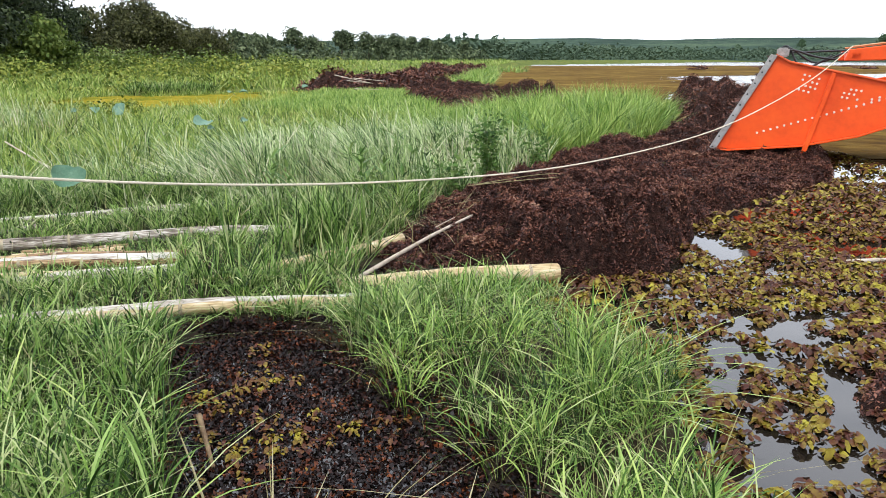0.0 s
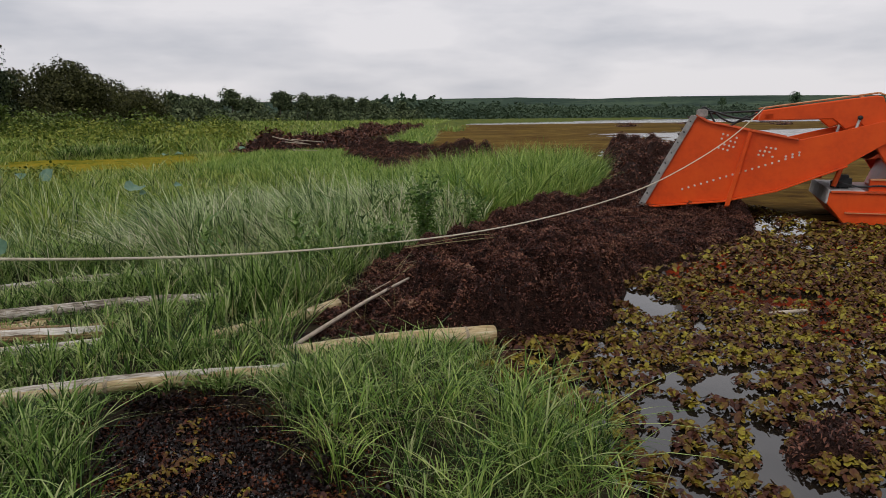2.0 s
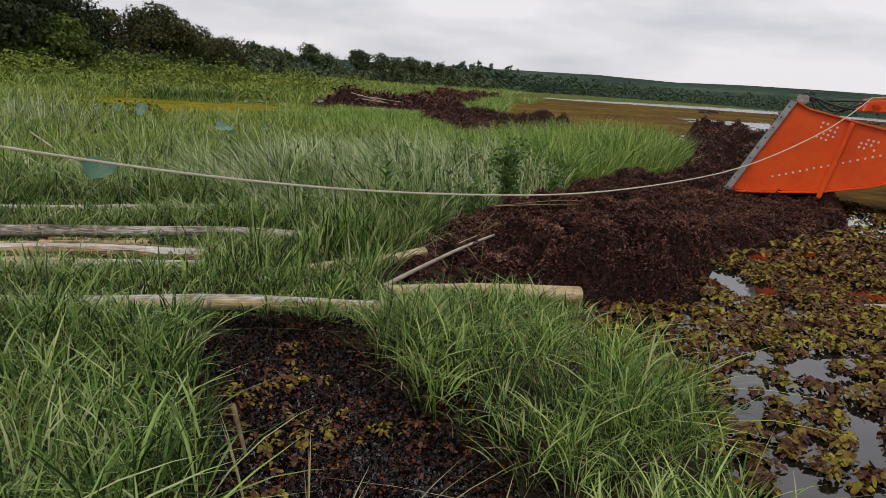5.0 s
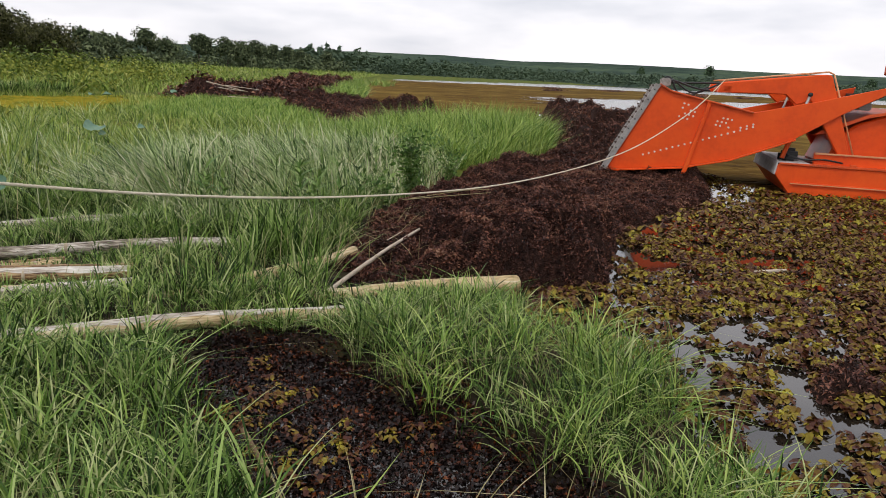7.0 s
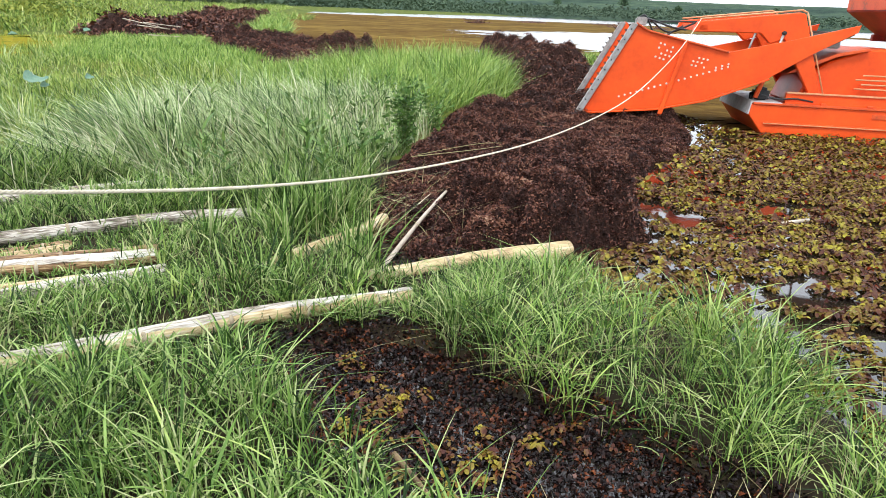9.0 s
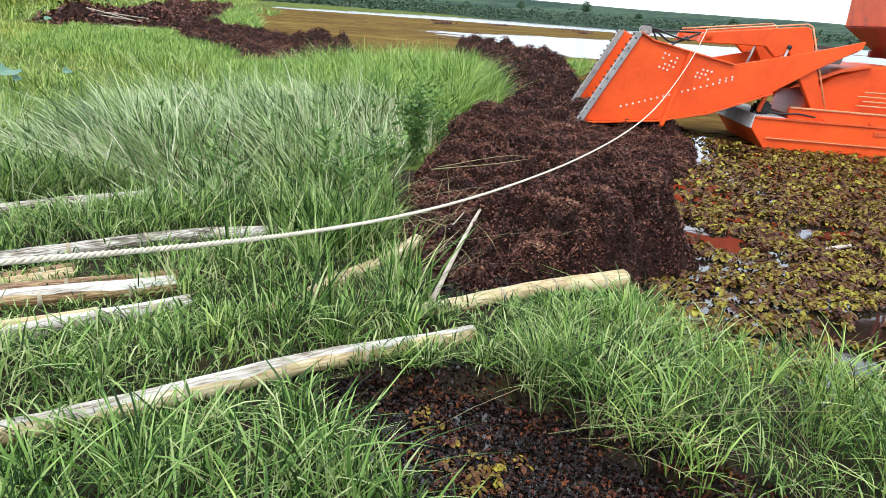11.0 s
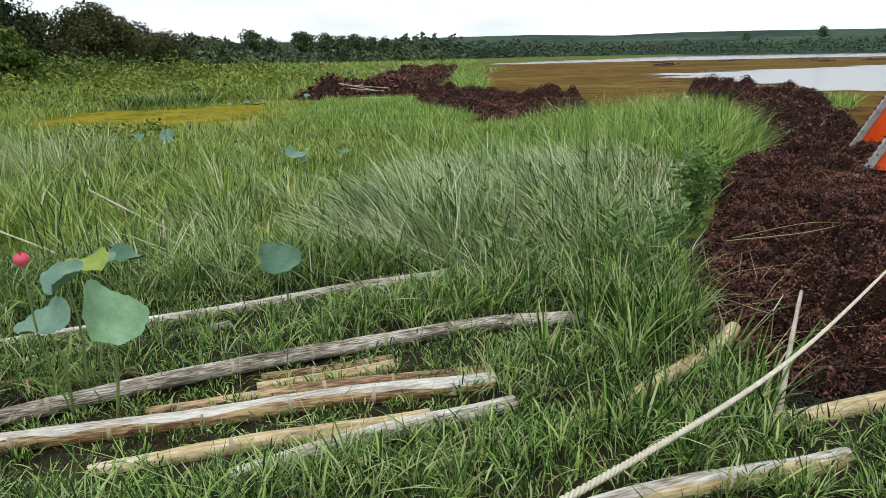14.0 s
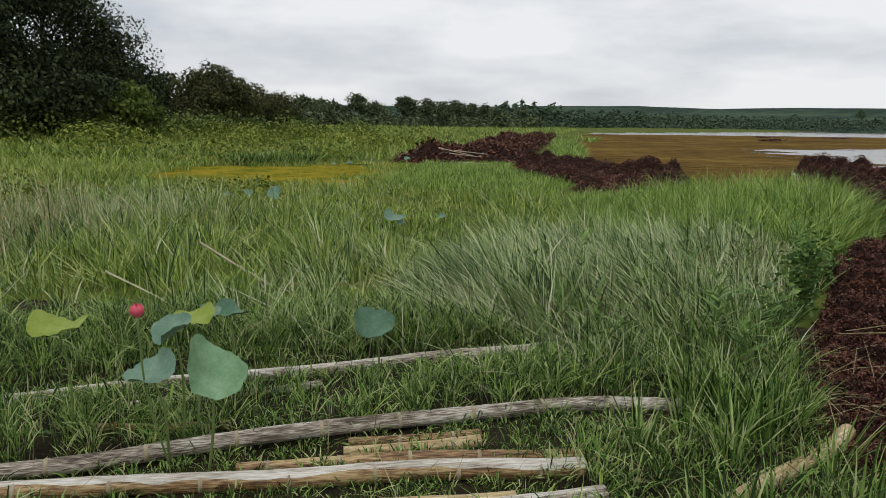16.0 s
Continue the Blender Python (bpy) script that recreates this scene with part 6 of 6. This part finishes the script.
boxp("hoist_motor", 1.0, 1.22, 0.55, 0.8, 1.46, 1.60, M_steel, label="small motor on the conveyor head", bevel=0.02)
boxp("winch", -0.1, 0.14, 0.3, 0.62, 0.52, 0.76, M_hose, label="black winch on the fore deck", bevel=0.05)
rail("mooring_bollard", [(-0.12, 0.5, 0.5), (-0.12, 0.5, 0.66)], 0.035, M_hose, label="black bollard at the bow")
pipe("hose", [(-0.1, 0.2, 0.66), (0.2, 0.1, 0.6), (0.5, 0.08, 0.62), (0.8, 0.1, 0.58)], 0.014, M_hose, label="black hydraulic hose")

# raised cab
CY0, CY1 = 0.15, 1.95
rail("cab_post", [(3.05, 0.18, 0.52), (3.05, 0.18, 2.0)], 0.055, M_orange, label="orange post carrying the cab")
rail("cab_post", [(3.05, W - 0.3, 0.52), (3.05, W - 0.3, 2.0)], 0.055, M_orange, label="orange post carrying the cab")
boxp("cab_beam", 2.2, 5.2, 0.14, 0.24, 1.60, 1.72, M_red, label="red beam under the cab")
boxp("cab_beam", 2.2, 5.2, W - 0.34, W - 0.24, 1.60, 1.72, M_red, label="red beam under the cab")
plate("cab_floor", [(1.18, 2.10), (1.22, 2.16), (3.0, 2.02), (3.05, 1.72), (2.4, 1.56), (1.9, 1.62)], CY0, CY1, M_red, label="dark red underside of the cab")
boxp("front_panel", 1.17, 1.21, CY0 - 0.02, CY1, 2.12, 2.80, M_orange_worn, label="faded orange front panel")
for x0, y0 in ((1.2, CY0), (1.2, CY1), (1.38, CY0), (1.52, CY0), (2.35, CY0 + 0.1), (2.35, CY1)):
    rail("pillar", [(x0, y0, 2.1), (x0, y0, 3.65)], 0.026, M_red, label="red cab pillar")
rail("roll_bar", [(1.25, CY0 + 0.02, 3.32), (2.15, CY0 + 0.02, 3.34), (2.2, CY0 + 0.02, 3.27), (2.2, CY0 + 0.02, 2.6)], 0.035, M_red, label="red roll bar")
roof = part("roof", box_bm(1.2, 5.4, CY0 - 0.05, CY1 + 0.1, 3.64, 3.675, 0.012), M_red, HV, "dark red flat roof")
for x0 in (3.2, 4.9):
    rail("roof_post", [(x0, 0.2, 1.7), (x0, 0.2, 3.65)], 0.028, M_red, label="dark red roof post")
    rail("roof_post", [(x0, W - 0.3, 1.7), (x0, W - 0.3, 3.65)], 0.028, M_red, label="dark red roof post")
seat = boxp("seat", 1.72, 2.22, 0.5, 0.95, 2.52, 2.64, M_seat, label="grey vinyl operator seat", bevel=0.04)
bk = part("backrest", plate_bm([(2.17, 2.62), (2.27, 2.62), (2.42, 3.02), (2.36, 3.05), (2.28, 3.02)], 0.5, 0.95, 0.03), M_seat, seat, "grey seat back")
rail("armrest", [(1.85, 0.48, 2.78), (2.25, 0.48, 2.80)], 0.018, M_hose, seat)
plate("seat_box", [(1.85, 2.05), (1.75, 2.5), (2.3, 2.5), (2.3, 2.2), (2.1, 2.1)], CY0 + 0.02, CY1 - 0.1, M_orange, label="orange seat box")
boxp("console", 1.42, 1.6, 0.5, 1.0, 2.15, 2.62, M_hose, label="black control console", bevel=0.03)
for k in range(3):
    rail("lever", [(1.5, 0.55 + k * 0.15, 2.6), (1.56, 0.55 + k * 0.15, 2.82)], 0.01, M_hose)
for a in ([(1.25, CY0 - 0.02, 2.16), (2.8, CY0 - 0.02, 2.08)], [(1.95, CY0 - 0.05, 1.86), (1.95, CY0 - 0.05, 2.62), (2.65, CY0 - 0.05, 2.56), (2.65, CY0 - 0.05, 2.1)],
          [(1.95, CY0 - 0.05, 1.86), (2.75, CY0 - 0.05, 1.66), (3.05, 0.2, 1.62)], [(1.95, CY0 - 0.05, 2.12), (2.55, CY0 - 0.05, 1.78)], [(2.0, CY0 - 0.05, 2.24), (2.8, CY0 - 0.05, 2.14)]):
    rail("hand_rail", a, 0.022, M_orange, label="orange hand rail")
boxp("step_plate", 1.9, 2.9, 0.1, 0.4, 1.80, 1.83, M_red, label="step plate beside the cab")
plate("locker", [(2.55, 2.05), (2.55, 2.38), (2.9, 2.36), (2.9, 2.05)], 0.6, 1.1, M_bow, label="pale grey locker behind the seat")
plate("engine_box", [(2.95, 1.75), (2.75, 2.05), (3.1, 2.62), (5.4, 2.62), (5.4, 1.75)], 0.3, W - 0.3, M_red, label="dark red engine housing")
boxp("engine_hood", 3.3, 5.0, 0.25, W - 0.3, 2.55, 2.80, M_orange, label="orange engine hood", bevel=0.03)
for x0, z0 in ((3.12, 2.86), (3.55, 2.95)):
    bm = bmesh.new()
    bmesh.ops.create_cone(bm, cap_ends=True, segments=16, radius1=0.10, radius2=0.055, depth=0.12, matrix=Matrix.Translation((x0, 0.14, z0)) @ Matrix.Rotation(radians(90), 4, "X"))
    part("work_lamp", bm, M_hose, HV, "black round work lamp")
sign = boxp("sign_panel", 3.16, 5.2, 0.02, 0.05, 1.82, 2.50, M_sign, label="white printed sign panel", bevel=0.004)
boxp("print_band", 3.17, 5.19, 0.012, 0.019, 2.32, 2.49, M_sign_blue, sign, "pale blue printed band", 0)
for k, (a, b) in enumerate(((3.27, 3.40), (3.42, 3.52), (3.54, 3.62), (3.65, 3.80), (3.83, 3.95), (3.98, 4.10), (4.14, 4.28))):
    boxp("text_bar", a, b, 0.013, 0.019, 2.10, 2.19, M_ink_red, sign, "red bar of unreadable writing", 0)
for a, b in ((3.58, 3.68), (3.70, 3.80), (3.83, 3.96), (3.99, 4.12)):
    boxp("text_bar", a, b, 0.013, 0.019, 1.96, 2.03, M_ink_grey, sign, "grey bar of unreadable writing", 0)
for o in list(HV.children):
    if o.name.split(".")[0] in {"cab_floor", "front_panel", "pillar", "roll_bar", "seat", "seat_box", "console", "lever", "hand_rail", "step_plate", "locker"}:
        o.location.x = 0.55
# paddle-wheel guard
bm = bmesh.new()
bmesh.ops.create_cone(bm, cap_ends=True, segments=28, radius1=0.75, radius2=0.75, depth=0.5, matrix=Matrix.Translation((4.75, -0.22, 0.55)) @ Matrix.Rotation(radians(90), 4, "X"))
bmesh.ops.bevel(bm, geom=bm.edges[:], offset=0.02, segments=1, affect="EDGES")
part("wheel_guard", bm, M_orange, HV, "orange round paddle-wheel guard")
for k in range(3):
    rail("ladder_bar", [(3.3 + k * 0.18, 0.12, 0.55), (3.3 + k * 0.18, 0.12, 1.25)], 0.014, M_pale, label="pale upright bar")
